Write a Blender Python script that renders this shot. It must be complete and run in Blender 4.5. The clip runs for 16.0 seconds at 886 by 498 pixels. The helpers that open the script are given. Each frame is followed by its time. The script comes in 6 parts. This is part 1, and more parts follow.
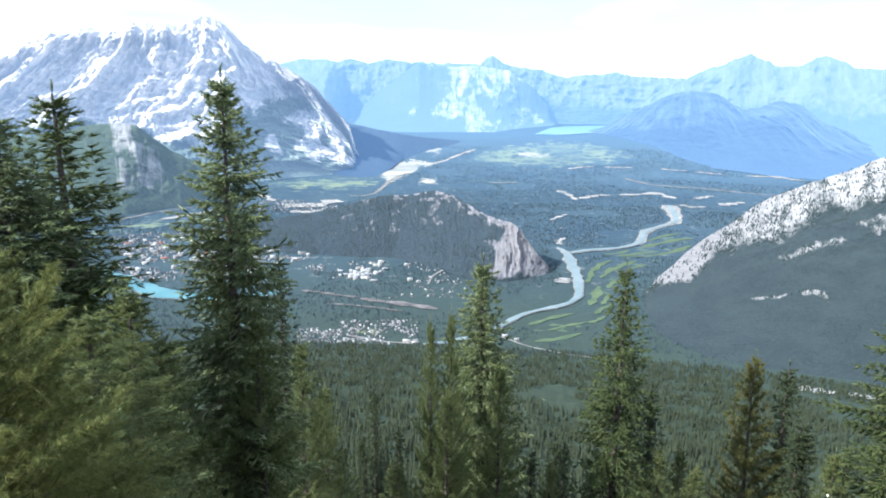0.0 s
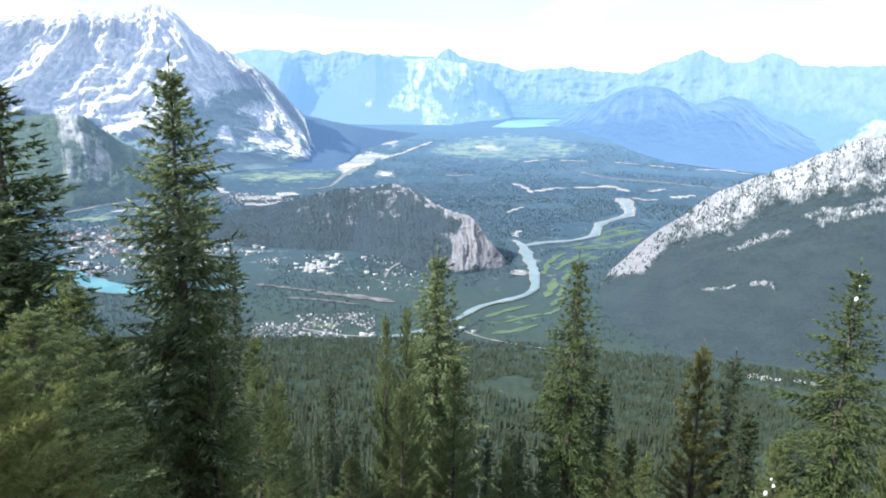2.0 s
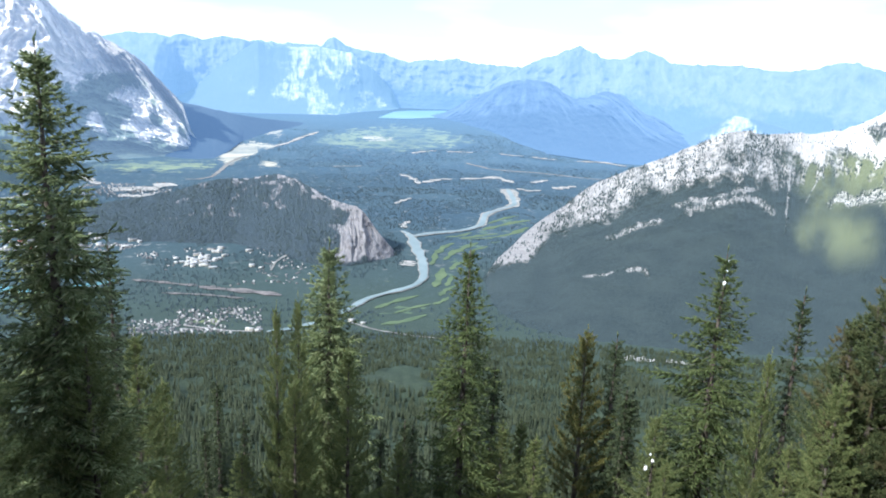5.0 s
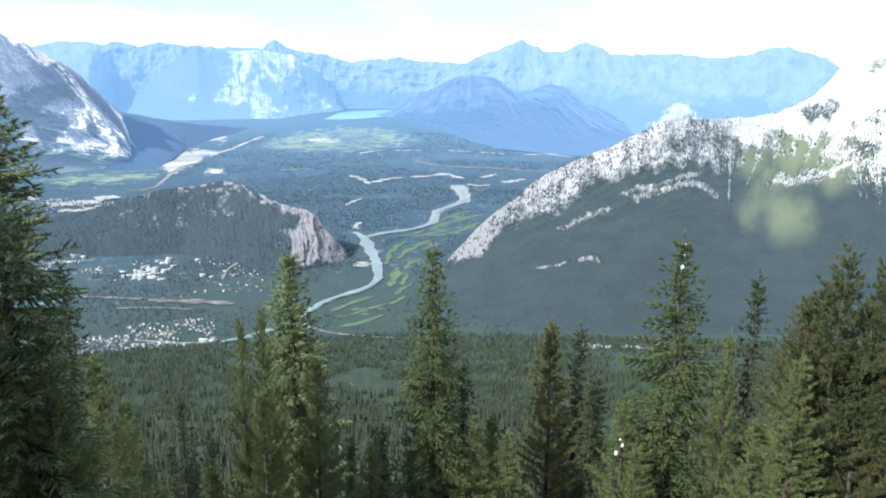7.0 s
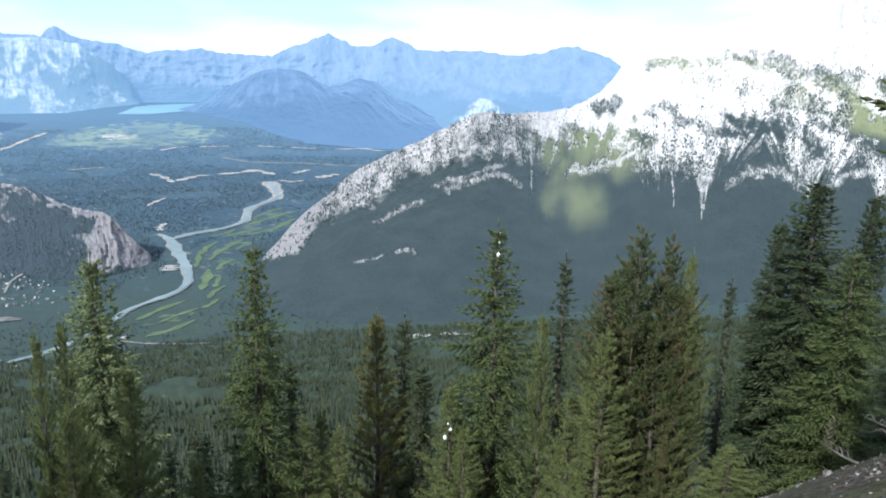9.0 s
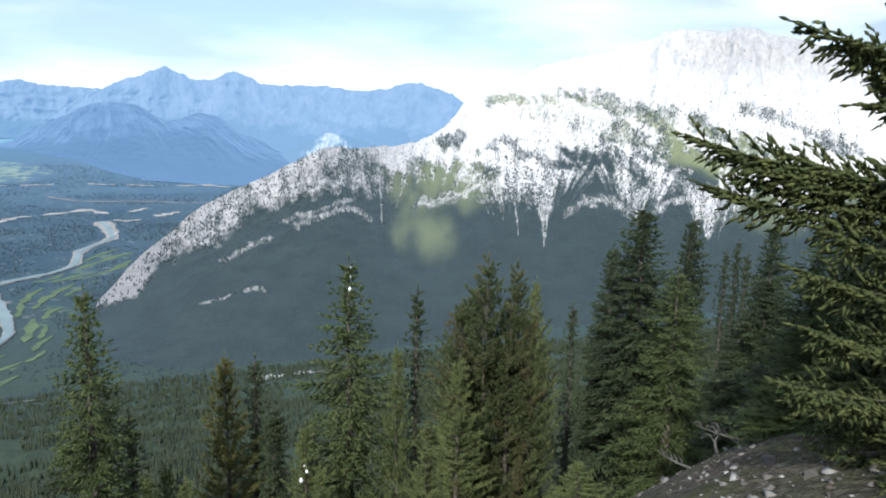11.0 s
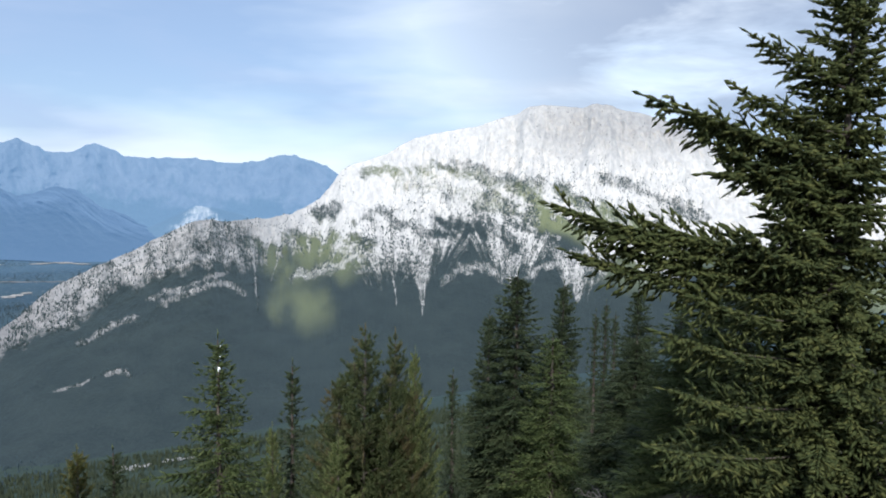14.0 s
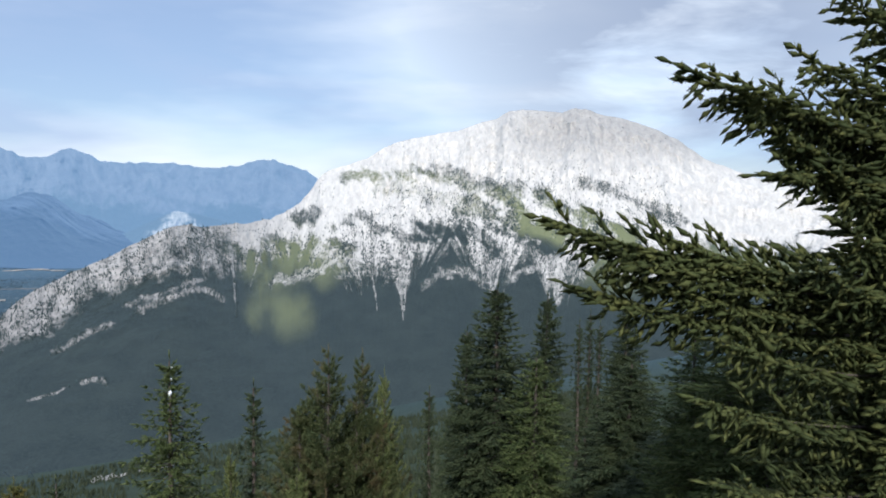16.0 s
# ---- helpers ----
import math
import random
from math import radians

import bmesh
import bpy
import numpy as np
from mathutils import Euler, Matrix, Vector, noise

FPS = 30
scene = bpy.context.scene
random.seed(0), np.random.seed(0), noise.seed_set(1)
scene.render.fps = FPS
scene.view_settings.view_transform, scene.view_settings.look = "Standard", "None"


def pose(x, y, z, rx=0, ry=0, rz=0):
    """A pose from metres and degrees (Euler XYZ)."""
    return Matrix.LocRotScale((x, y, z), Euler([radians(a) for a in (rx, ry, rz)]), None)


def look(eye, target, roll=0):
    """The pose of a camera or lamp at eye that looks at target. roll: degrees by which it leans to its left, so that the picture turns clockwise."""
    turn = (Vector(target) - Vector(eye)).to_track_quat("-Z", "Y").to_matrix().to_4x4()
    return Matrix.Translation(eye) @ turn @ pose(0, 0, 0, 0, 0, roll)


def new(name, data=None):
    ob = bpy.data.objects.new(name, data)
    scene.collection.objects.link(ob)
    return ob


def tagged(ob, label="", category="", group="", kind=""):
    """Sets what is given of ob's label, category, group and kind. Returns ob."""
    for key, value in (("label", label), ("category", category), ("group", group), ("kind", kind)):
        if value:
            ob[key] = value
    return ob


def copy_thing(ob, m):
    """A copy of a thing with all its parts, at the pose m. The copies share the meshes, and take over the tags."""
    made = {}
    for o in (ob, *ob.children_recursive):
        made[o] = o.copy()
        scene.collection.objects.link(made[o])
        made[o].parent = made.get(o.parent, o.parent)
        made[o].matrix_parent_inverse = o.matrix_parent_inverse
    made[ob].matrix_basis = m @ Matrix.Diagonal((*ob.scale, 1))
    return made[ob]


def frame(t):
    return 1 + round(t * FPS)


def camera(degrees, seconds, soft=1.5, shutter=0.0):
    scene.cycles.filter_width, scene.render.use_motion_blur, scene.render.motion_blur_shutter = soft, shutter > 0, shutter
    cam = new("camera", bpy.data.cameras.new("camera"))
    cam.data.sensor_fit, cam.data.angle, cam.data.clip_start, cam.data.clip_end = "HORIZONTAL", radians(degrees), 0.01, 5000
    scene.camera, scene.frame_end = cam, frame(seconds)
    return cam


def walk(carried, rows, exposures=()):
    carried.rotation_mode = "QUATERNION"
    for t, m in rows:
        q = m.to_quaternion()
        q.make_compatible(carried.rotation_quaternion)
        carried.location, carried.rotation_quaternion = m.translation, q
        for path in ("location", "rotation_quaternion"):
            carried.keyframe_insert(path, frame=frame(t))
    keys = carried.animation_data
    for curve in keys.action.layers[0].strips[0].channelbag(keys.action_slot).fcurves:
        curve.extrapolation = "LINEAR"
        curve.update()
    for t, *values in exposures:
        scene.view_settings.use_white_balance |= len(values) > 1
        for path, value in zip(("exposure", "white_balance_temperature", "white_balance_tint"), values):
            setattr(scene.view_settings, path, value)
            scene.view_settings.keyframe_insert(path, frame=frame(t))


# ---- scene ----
# ---- camera ----
EYE = 300.0
ROWS = [
    (0.0, -0.089, 0.032, 0.000, -0.00, -12.61, -0.30),
    (0.5, -0.074, 0.027, 0.000, -0.71, -12.75, -0.57),
    (1.0, -0.059, 0.021, 0.000, -1.49, -12.85, -0.60),
    (1.5, -0.044, 0.016, 0.000, -2.41, -13.04, -0.76),
    (2.0, -0.033, 0.012, 0.000, -3.33, -13.14, -0.87),
    (2.5, -0.022, 0.008, 0.000, -4.49, -13.28, -1.34),
    (3.0, -0.011, 0.004, 0.000, -5.82, -13.62, -1.69),
    (3.5, -0.003, 0.001, 0.000, -8.80, -13.35, -2.22),
    (3.7, -0.022, 0.008, 0.000, -9.79, -13.82, -2.11),
    (5.8, -0.200, 0.072, 0.000, -14.34, -13.17, -1.57),
    (6.0, -0.235, 0.085, 0.000, -16.05, -12.82, -0.69),
    (6.5, -0.337, 0.122, 0.000, -18.79, -14.32, -0.04),
    (7.0, -0.337, 0.122, 0.000, -16.27, -13.69, -0.14),
    (7.5, -0.369, 0.134, 0.000, -21.32, -11.63, -0.25),
    (8.0, -0.444, 0.161, 0.000, -26.05, -11.35, -0.41),
    (8.5, -0.480, 0.174, 0.000, -26.24, -13.89, -0.77),
    (9.0, -0.471, 0.171, 0.000, -30.78, -13.97, -1.00),
    (9.5, -0.471, 0.171, 0.000, -32.81, -13.39, -1.03),
    (10.0, -0.444, 0.161, 0.000, -36.05, -12.47, -1.01),
    (10.2, -0.442, 0.160, 0.000, -37.63, -12.61, -1.00),
    (12.3, -0.422, 0.153, 0.000, -47.78, -7.82, -1.87),
    (12.5, -0.422, 0.153, 0.000, -48.41, -7.59, -1.61),
    (13.0, -0.426, 0.155, 0.000, -50.32, -7.16, -1.58),
    (13.5, -0.422, 0.153, 0.000, -51.24, -6.06, -1.46),
    (14.0, -0.256, 0.256, 0.000, -52.26, -5.41, -1.02),
    (14.5, 0.119, 0.488, 0.000, -53.05, -5.08, -1.06),
    (15.0, 0.440, 0.700, 0.000, -53.13, -4.93, -1.22),
    (15.5, 0.706, 0.867, 0.000, -53.12, -5.25, -1.16),
    (16.0, 1.011, 1.027, 0.000, -53.81, -5.03, -0.90),
]
cam = camera(62.52, 16.0, soft=1.9)
EXPOSURES = [(0.0, 0.90, 5850, 6), (3.5, 0.84, 5850, 6), (6.0, 0.76, 5850, 6), (7.5, 0.76, 5850, 6), (8.0, 0.47, 5800, 5), (8.5, 0.38, 5800, 5), (9.0, 0.45, 5850, 6), (9.5, 0.52, 5900, 6), (10.2, 0.46, 5900, 6), (12.3, -0.07, 5900, 6), (14.0, -0.14, 5950, 7), (16.0, -0.20, 6000, 8)]
walk(cam, [(t, pose(x, y, EYE + z, 90 + pitch, roll, yaw)) for t, x, y, z, yaw, pitch, roll in ROWS], EXPOSURES)

# ---- sky and sun ----
SUN_BEARING, SUN_HEIGHT = 240.0, 36.0
world = bpy.data.worlds.new("sky")
scene.world = world
world.use_nodes = True
wn, wl = world.node_tree.nodes, world.node_tree.links
wn.clear()


def wnode(kind, **values):
    n = wn.new(kind)
    for key, value in values.items():
        n.inputs[key].default_value = value
    return n


w_out, w_bg = wn.new("ShaderNodeOutputWorld"), wn.new("ShaderNodeBackground")
w_sky = wn.new("ShaderNodeTexSky")
w_sky.sky_type, w_sky.sun_disc = "NISHITA", False
w_sky.sun_elevation, w_sky.sun_rotation = radians(SUN_HEIGHT), radians(SUN_BEARING)
w_sky.altitude, w_sky.air_density, w_sky.dust_density, w_sky.ozone_density = 1500.0, 1.0, 0.6, 2.0
w_co = wn.new("ShaderNodeTexCoord")
w_map = wn.new("ShaderNodeMapping")
w_map.inputs["Scale"].default_value = (1.0, 1.0, 4.2)
w_map.inputs["Rotation"].default_value = (0.0, 0.06, 0.0)
wl.new(w_co.outputs["Generated"], w_map.inputs["Vector"])
w_n1 = wnode("ShaderNodeTexNoise", Scale=2.6, Detail=7.0, Roughness=0.52, Distortion=0.25)
w_n2 = wnode("ShaderNodeTexNoise", Scale=1.5, Detail=5.0, Roughness=0.5)
wl.new(w_map.outputs["Vector"], w_n1.inputs["Vector"])
wl.new(w_map.outputs["Vector"], w_n2.inputs["Vector"])
w_cover = wn.new("ShaderNodeValToRGB")
w_cover.color_ramp.elements[0].position, w_cover.color_ramp.elements[1].position = 0.40, 0.70
w_cover.color_ramp.elements[0].color = (0.55, 0.55, 0.55, 1)
wl.new(w_n1.outputs["Fac"], w_cover.inputs["Fac"])
w_grey = wn.new("ShaderNodeValToRGB")
w_grey.color_ramp.elements[0].position, w_grey.color_ramp.elements[1].position = 0.40, 0.60
w_grey.color_ramp.elements[0].color, w_grey.color_ramp.elements[1].color = (1.32, 1.34, 1.38, 1), (0.62, 0.74, 0.99, 1)
wl.new(w_n2.outputs["Fac"], w_grey.inputs["Fac"])
w_gain = wn.new("ShaderNodeMix")
w_gain.data_type, w_gain.blend_type = "RGBA", "MULTIPLY"
w_gain.inputs[0].default_value = 1.0
w_gain.inputs[7].default_value = (0.13, 0.13, 0.13, 1)
wl.new(w_sky.outputs["Color"], w_gain.inputs[6])
w_mix = wn.new("ShaderNodeMix")
w_mix.data_type = "RGBA"
wl.new(w_cover.outputs["Color"], w_mix.inputs[0])
wl.new(w_gain.outputs[2], w_mix.inputs[6])
wl.new(w_grey.outputs["Color"], w_mix.inputs[7])
w_dot = wn.new("ShaderNodeVectorMath")
w_dot.operation = "DOT_PRODUCT"
w_dot.inputs[1].default_value = (0.914, 0.297, 0.276)
wl.new(w_co.outputs["Generated"], w_dot.inputs[0])
w_near = wn.new("ShaderNodeValToRGB")
w_near.color_ramp.elements[0].position, w_near.color_ramp.elements[1].position = 0.93, 1.0
wl.new(w_dot.outputs["Value"], w_near.inputs["Fac"])
w_n3 = wnode("ShaderNodeTexNoise", Scale=4.0, Detail=6.0, Roughness=0.55, Distortion=0.3)
wl.new(w_map.outputs["Vector"], w_n3.inputs["Vector"])
w_torn = wn.new("ShaderNodeValToRGB")
w_torn.color_ramp.elements[0].position, w_torn.color_ramp.elements[1].position = 0.36, 0.56
wl.new(w_n3.outputs["Fac"], w_torn.inputs["Fac"])
w_bank = wn.new("ShaderNodeMath")
w_bank.operation = "MULTIPLY"
wl.new(w_near.outputs["Color"], w_bank.inputs[0])
wl.new(w_torn.outputs["Color"], w_bank.inputs[1])
w_dark = wn.new("ShaderNodeMix")
w_dark.data_type = "RGBA"
w_dark.inputs[7].default_value = (0.50, 0.58, 0.75, 1)
wl.new(w_bank.outputs[0], w_dark.inputs[0])
wl.new(w_mix.outputs[2], w_dark.inputs[6])
wl.new(w_dark.outputs[2], w_bg.inputs["Color"])
w_bg.inputs["Strength"].default_value = 0.95
wl.new(w_bg.outputs["Background"], w_out.inputs["Surface"])

sun = new("sun", bpy.data.lights.new("sun", "SUN"))
sun.data.energy, sun.data.angle, sun.data.color = 5.0, radians(1.5), (1.0, 0.94, 0.84)
sun_way = Vector((math.sin(radians(SUN_BEARING)) * math.cos(radians(SUN_HEIGHT)), math.cos(radians(SUN_BEARING)) * math.cos(radians(SUN_HEIGHT)), math.sin(radians(SUN_HEIGHT))))
sun.matrix_world = look(sun_way * 500 + Vector((0, 0, 900)), (0, 0, 900))


# ---- noise and mesh helpers ----
def hash3(i, j, k):
    h = (i.astype(np.int64) * 374761393 + j.astype(np.int64) * 668265263 + k.astype(np.int64) * 2147483647) & 0xFFFFFFFF
    h = ((h ^ (h >> 13)) * 1274126177) & 0xFFFFFFFF
    return ((h ^ (h >> 16)) & 0xFFFF) / 65535.0


def vnoise(x, y, z):
    """Smooth value noise, 0 to 1, of arrays of places."""
    x, y, z = np.broadcast_arrays(np.asarray(x, float), np.asarray(y, float), np.asarray(z, float))
    i, j, k = np.floor(x), np.floor(y), np.floor(z)
    a, b, c = [(w - f) ** 2 * (3 - 2 * (w - f)) for w, f in ((x, i), (y, j), (z, k))]
    total = 0.0
    for di in (0, 1):
        for dj in (0, 1):
            for dk in (0, 1):
                weight = (a if di else 1 - a) * (b if dj else 1 - b) * (c if dk else 1 - c)
                total = total + weight * hash3(i + di, j + dj, k + dk)
    return total


def fbm(x, y, z=0.0, octaves=5, gain=0.5):
    total, amp, norm = 0.0, 1.0, 0.0
    for o in range(octaves):
        total = total + amp * vnoise(x * 2 ** o + 17.3 * o, y * 2 ** o + 5.1 * o, np.asarray(z) * 2 ** o + 9.7 * o)
        norm, amp = norm + amp, amp * gain
    return total / norm


def ridged(x, y, z=0.0, octaves=5, gain=0.55):
    total, amp, norm = 0.0, 1.0, 0.0
    for o in range(octaves):
        total = total + amp * (1 - np.abs(2 * vnoise(x * 2 ** o + 11.9 * o, y * 2 ** o + 3.7 * o, np.asarray(z) * 2 ** o + 1.3 * o) - 1)) ** 2
        norm, amp = norm + amp, amp * gain
    return total / norm


def smooth(a, b, x):
    t = np.clip((np.asarray(x, float) - a) / (b - a), 0, 1)
    return t * t * (3 - 2 * t)


def raw_mesh(name, verts, faces, material, shade_smooth=False):
    """A mesh from an array of places and an array of triangles or of quads."""
    me = bpy.data.meshes.new(name)
    verts, faces = np.asarray(verts, np.float32), np.asarray(faces, np.int32)
    n, k = faces.shape
    me.vertices.add(len(verts)), me.loops.add(n * k), me.polygons.add(n)
    me.vertices.foreach_set("co", verts.ravel())
    me.loops.foreach_set("vertex_index", faces.ravel())
    me.polygons.foreach_set("loop_start", np.arange(0, n * k, k, dtype=np.int32))
    if shade_smooth:
        me.polygons.foreach_set("use_smooth", np.ones(n, bool))
    me.materials.append(material)
    me.update(calc_edges=True)
    me.validate()
    return me


def mask(me, name, values):
    me.attributes.new(name, "FLOAT", "POINT").data.foreach_set("value", np.asarray(values, np.float32).ravel())


def grid_faces(rows, cols, wrap=False):
    i, j = np.meshgrid(np.arange(rows - 1), np.arange(cols if wrap else cols - 1), indexing="ij")
    n = (j + 1) % cols
    return np.stack([i * cols + j, i * cols + n, (i + 1) * cols + n, (i + 1) * cols + j], -1).reshape(-1, 4)


def part(name, me, parent=None, label=""):
    ob = new(name, me)
    ob.parent = parent
    return tagged(ob, label=label)


def at(bearing, distance):
    """Plan place of a bearing in degrees and a distance in metres from the lookout."""
    b = np.radians(bearing)
    return distance * np.sin(b), distance * np.cos(b)


# ---- materials ----
class Mat:
    """A small node material builder."""

    def __init__(self, name, roughness=0.9, specular=0.2):
        self.m = bpy.data.materials.new(name)
        self.m.use_nodes = True
        self.n, self.l = self.m.node_tree.nodes, self.m.node_tree.links
        self.b = self.n["Principled BSDF"]
        self.b.inputs["Roughness"].default_value = roughness
        self.b.inputs["Specular IOR Level"].default_value = specular
        self.co = self.n.new("ShaderNodeTexCoord").outputs["Object"]

    def noise(self, scale, detail=4.0, rough=0.55, stretch=None, distortion=0.0):
        t = self.n.new("ShaderNodeTexNoise")
        t.inputs["Scale"].default_value, t.inputs["Detail"].default_value = scale, detail
        t.inputs["Roughness"].default_value, t.inputs["Distortion"].default_value = rough, distortion
        src = self.co
        if stretch:
            mp = self.n.new("ShaderNodeMapping")
            mp.inputs["Scale"].default_value = stretch
            self.l.new(src, mp.inputs["Vector"])
            src = mp.outputs["Vector"]
        self.l.new(src, t.inputs["Vector"])
        return t.outputs["Fac"]

    def attr(self, name):
        a = self.n.new("ShaderNodeAttribute")
        a.attribute_name = name
        return a.outputs["Fac"]

    def ramp(self, fac, *stops):
        r = self.n.new("ShaderNodeValToRGB")
        e = r.color_ramp.elements
        while len(e) < len(stops):
            e.new(0.5)
        for el, (p, c) in zip(e, stops):
            el.position, el.color = p, (*c, 1) if isinstance(c, tuple) else (c, c, c, 1)
        self.l.new(fac, r.inputs["Fac"])
        return r.outputs["Color"]

    def math(self, op, a, b):
        m = self.n.new("ShaderNodeMath")
        m.operation = op
        for s, v in zip(m.inputs, (a, b)):
            if isinstance(v, (int, float)):
                s.default_value = v
            else:
                self.l.new(v, s)
        return m.outputs[0]

    def mix(self, fac, a, b, blend="MIX"):
        m = self.n.new("ShaderNodeMix")
        m.data_type, m.blend_type = "RGBA", blend
        for s, v in ((m.inputs[0], fac), (m.inputs[6], a), (m.inputs[7], b)):
            if isinstance(v, (int, float)):
                s.default_value = v
            elif isinstance(v, tuple):
                s.default_value = (*v, 1)
            else:
                self.l.new(v, s)
        return m.outputs[2]

    def random(self):
        return self.n.new("ShaderNodeObjectInfo").outputs["Random"]

    def island(self):
        return self.n.new("ShaderNodeNewGeometry").outputs["Random Per Island"]

    def colour(self, c):
        if isinstance(c, tuple):
            self.b.inputs["Base Color"].default_value = (*c, 1)
        else:
            self.l.new(c, self.b.inputs["Base Color"])
        return self

    def bump(self, height, strength=0.5, distance=1.0):
        bp = self.n.new("ShaderNodeBump")
        bp.inputs["Strength"].default_value, bp.inputs["Distance"].default_value = strength, distance
        self.l.new(height, bp.inputs["Height"])
        self.l.new(bp.outputs["Normal"], self.b.inputs["Normal"])
        return self

    def sheen(self, weight, tint):
        self.b.inputs["Sheen Weight"].default_value, self.b.inputs["Sheen Roughness"].default_value = weight, 0.5
        self.b.inputs["Sheen Tint"].default_value = (*tint, 1)
        return self

    # Emission for painted haze on mountainsides, not for a lamp.
    def haze_glow(self, colour, strength):
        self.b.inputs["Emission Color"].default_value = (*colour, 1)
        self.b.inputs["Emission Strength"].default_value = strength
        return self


def mountain_mat(name, rock, rock_dark, forest, forest_light, grain, haze_glow=None, speck=1.0, relief=0.7):
    m = Mat(name, 0.95, 0.1)
    flow = m.n.new("ShaderNodeAttribute")
    flow.attribute_name = "flow"
    plan, m.co = m.co, flow.outputs["Vector"]
    streaks = m.noise(grain, 5, 0.66, (1, 0.17, 1), 0.5)
    veins = m.noise(grain * 0.4, 6, 0.68, (1, 0.30, 1), 0.8)
    m.co = plan
    spread = m.math("ADD", m.math("MULTIPLY", m.math("SUBTRACT", streaks, 0.5), 1.7 * speck), m.math("MULTIPLY", m.math("SUBTRACT", m.noise(grain * 0.35, 6, 0.65), 0.5), 1.6 * speck))
    gate = m.ramp(m.attr("rock"), (0.04, 0.0), (0.30, 1.0))
    edge = m.math("ADD", m.attr("rock"), m.math("MULTIPLY", spread, gate))
    is_rock = m.ramp(edge, (0.22, 0.0), (0.80, 1.0))
    stone = m.mix(m.ramp(veins, (0.30, 0.0), (0.60, 1.0)), rock_dark, rock)
    # Shade painted into the stone: the mask darkens it where shade falls.
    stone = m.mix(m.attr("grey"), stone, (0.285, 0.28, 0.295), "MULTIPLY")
    trees = m.mix(m.ramp(m.noise(grain * 2.2, 5, 0.7, (1, 1, 0.5)), (0.35, 0.0), (0.7, 1.0)), forest, forest_light)
    trees = m.mix(m.ramp(m.noise(grain * 0.12, 5, 0.65), (0.40, 0.0), (0.62, 0.55)), trees, forest_light)
    # Olive tone for grass, and for sunlit forest painted in.
    trees = m.mix(m.attr("grass_and_sun"), trees, (0.17, 0.185, 0.095))
    m.colour(m.mix(is_rock, trees, stone))
    m.bump(m.noise(grain * 1.4, 6, 0.7), relief, 1.2 / grain)
    # Blue sheen adds painted haze on surfaces seen at a grazing angle.
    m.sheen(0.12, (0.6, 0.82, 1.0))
    # Blue emission stands in for haze; the mountainside gives off no light.
    if haze_glow:
        m.haze_glow(*haze_glow)
    return m.m


M_RUNDLE = mountain_mat("limestone_and_forest", (0.66, 0.63, 0.60), (0.46, 0.44, 0.43), (0.013, 0.021, 0.024), (0.037, 0.049, 0.048), 0.16, relief=0.2, speck=0.72)
# Faint blue emission lifts the peak as painted haze.
M_CASCADE = mountain_mat("haze_lifted_limestone_and_forest", (0.660, 0.610, 0.560), (0.450, 0.425, 0.410), (0.070, 0.100, 0.085), (0.110, 0.140, 0.100), 0.085, ((0.42, 0.62, 1.0), 0.20), 0.8, 0.5)
# Slight emission added only to brighten this hill; nothing on it shines.
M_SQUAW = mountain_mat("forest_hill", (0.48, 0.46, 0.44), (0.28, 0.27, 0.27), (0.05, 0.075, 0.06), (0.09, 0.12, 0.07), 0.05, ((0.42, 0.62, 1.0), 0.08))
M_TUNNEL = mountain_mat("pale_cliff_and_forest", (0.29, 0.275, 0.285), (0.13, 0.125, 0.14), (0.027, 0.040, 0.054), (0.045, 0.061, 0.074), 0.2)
# Far ranges: blue base colours and emission carry painted haze.
M_FAR = mountain_mat("haze_glow_far_range", (0.10, 0.11, 0.13), (0.05, 0.06, 0.08), (0.03, 0.045, 0.06), (0.045, 0.06, 0.07), 0.03, ((0.33, 0.60, 1.0), 0.45), relief=0.15)
M_BRIGHT = mountain_mat("haze_glow_pale_range", (0.30, 0.295, 0.29), (0.13, 0.14, 0.17), (0.04, 0.055, 0.07), (0.06, 0.075, 0.08), 0.05, ((0.33, 0.62, 1.0), 0.40), relief=0.15)
# Pale rock colour here stands in for sunlight on the slope.
M_SUN_PAINTED = mountain_mat("sun_painted_far_spur", (0.38, 0.37, 0.34), (0.20, 0.20, 0.21), (0.035, 0.05, 0.06), (0.05, 0.065, 0.07), 0.05, ((0.33, 0.60, 1.0), 0.42), relief=0.15)
M_FRONT = mountain_mat("haze_glow_forest_range", (0.075, 0.10, 0.13), (0.035, 0.05, 0.07), (0.020, 0.032, 0.042), (0.03, 0.042, 0.05), 0.022, ((0.26, 0.52, 1.0), 0.34), relief=0.15)

# Foothill haze is likewise put in as blue emission.
M_FOOT = mountain_mat("haze_glow_foothill_forest", (0.075, 0.10, 0.13), (0.035, 0.05, 0.07), (0.015, 0.026, 0.036), (0.024, 0.035, 0.043), 0.03, ((0.26, 0.50, 1.0), 0.20), relief=0.15)


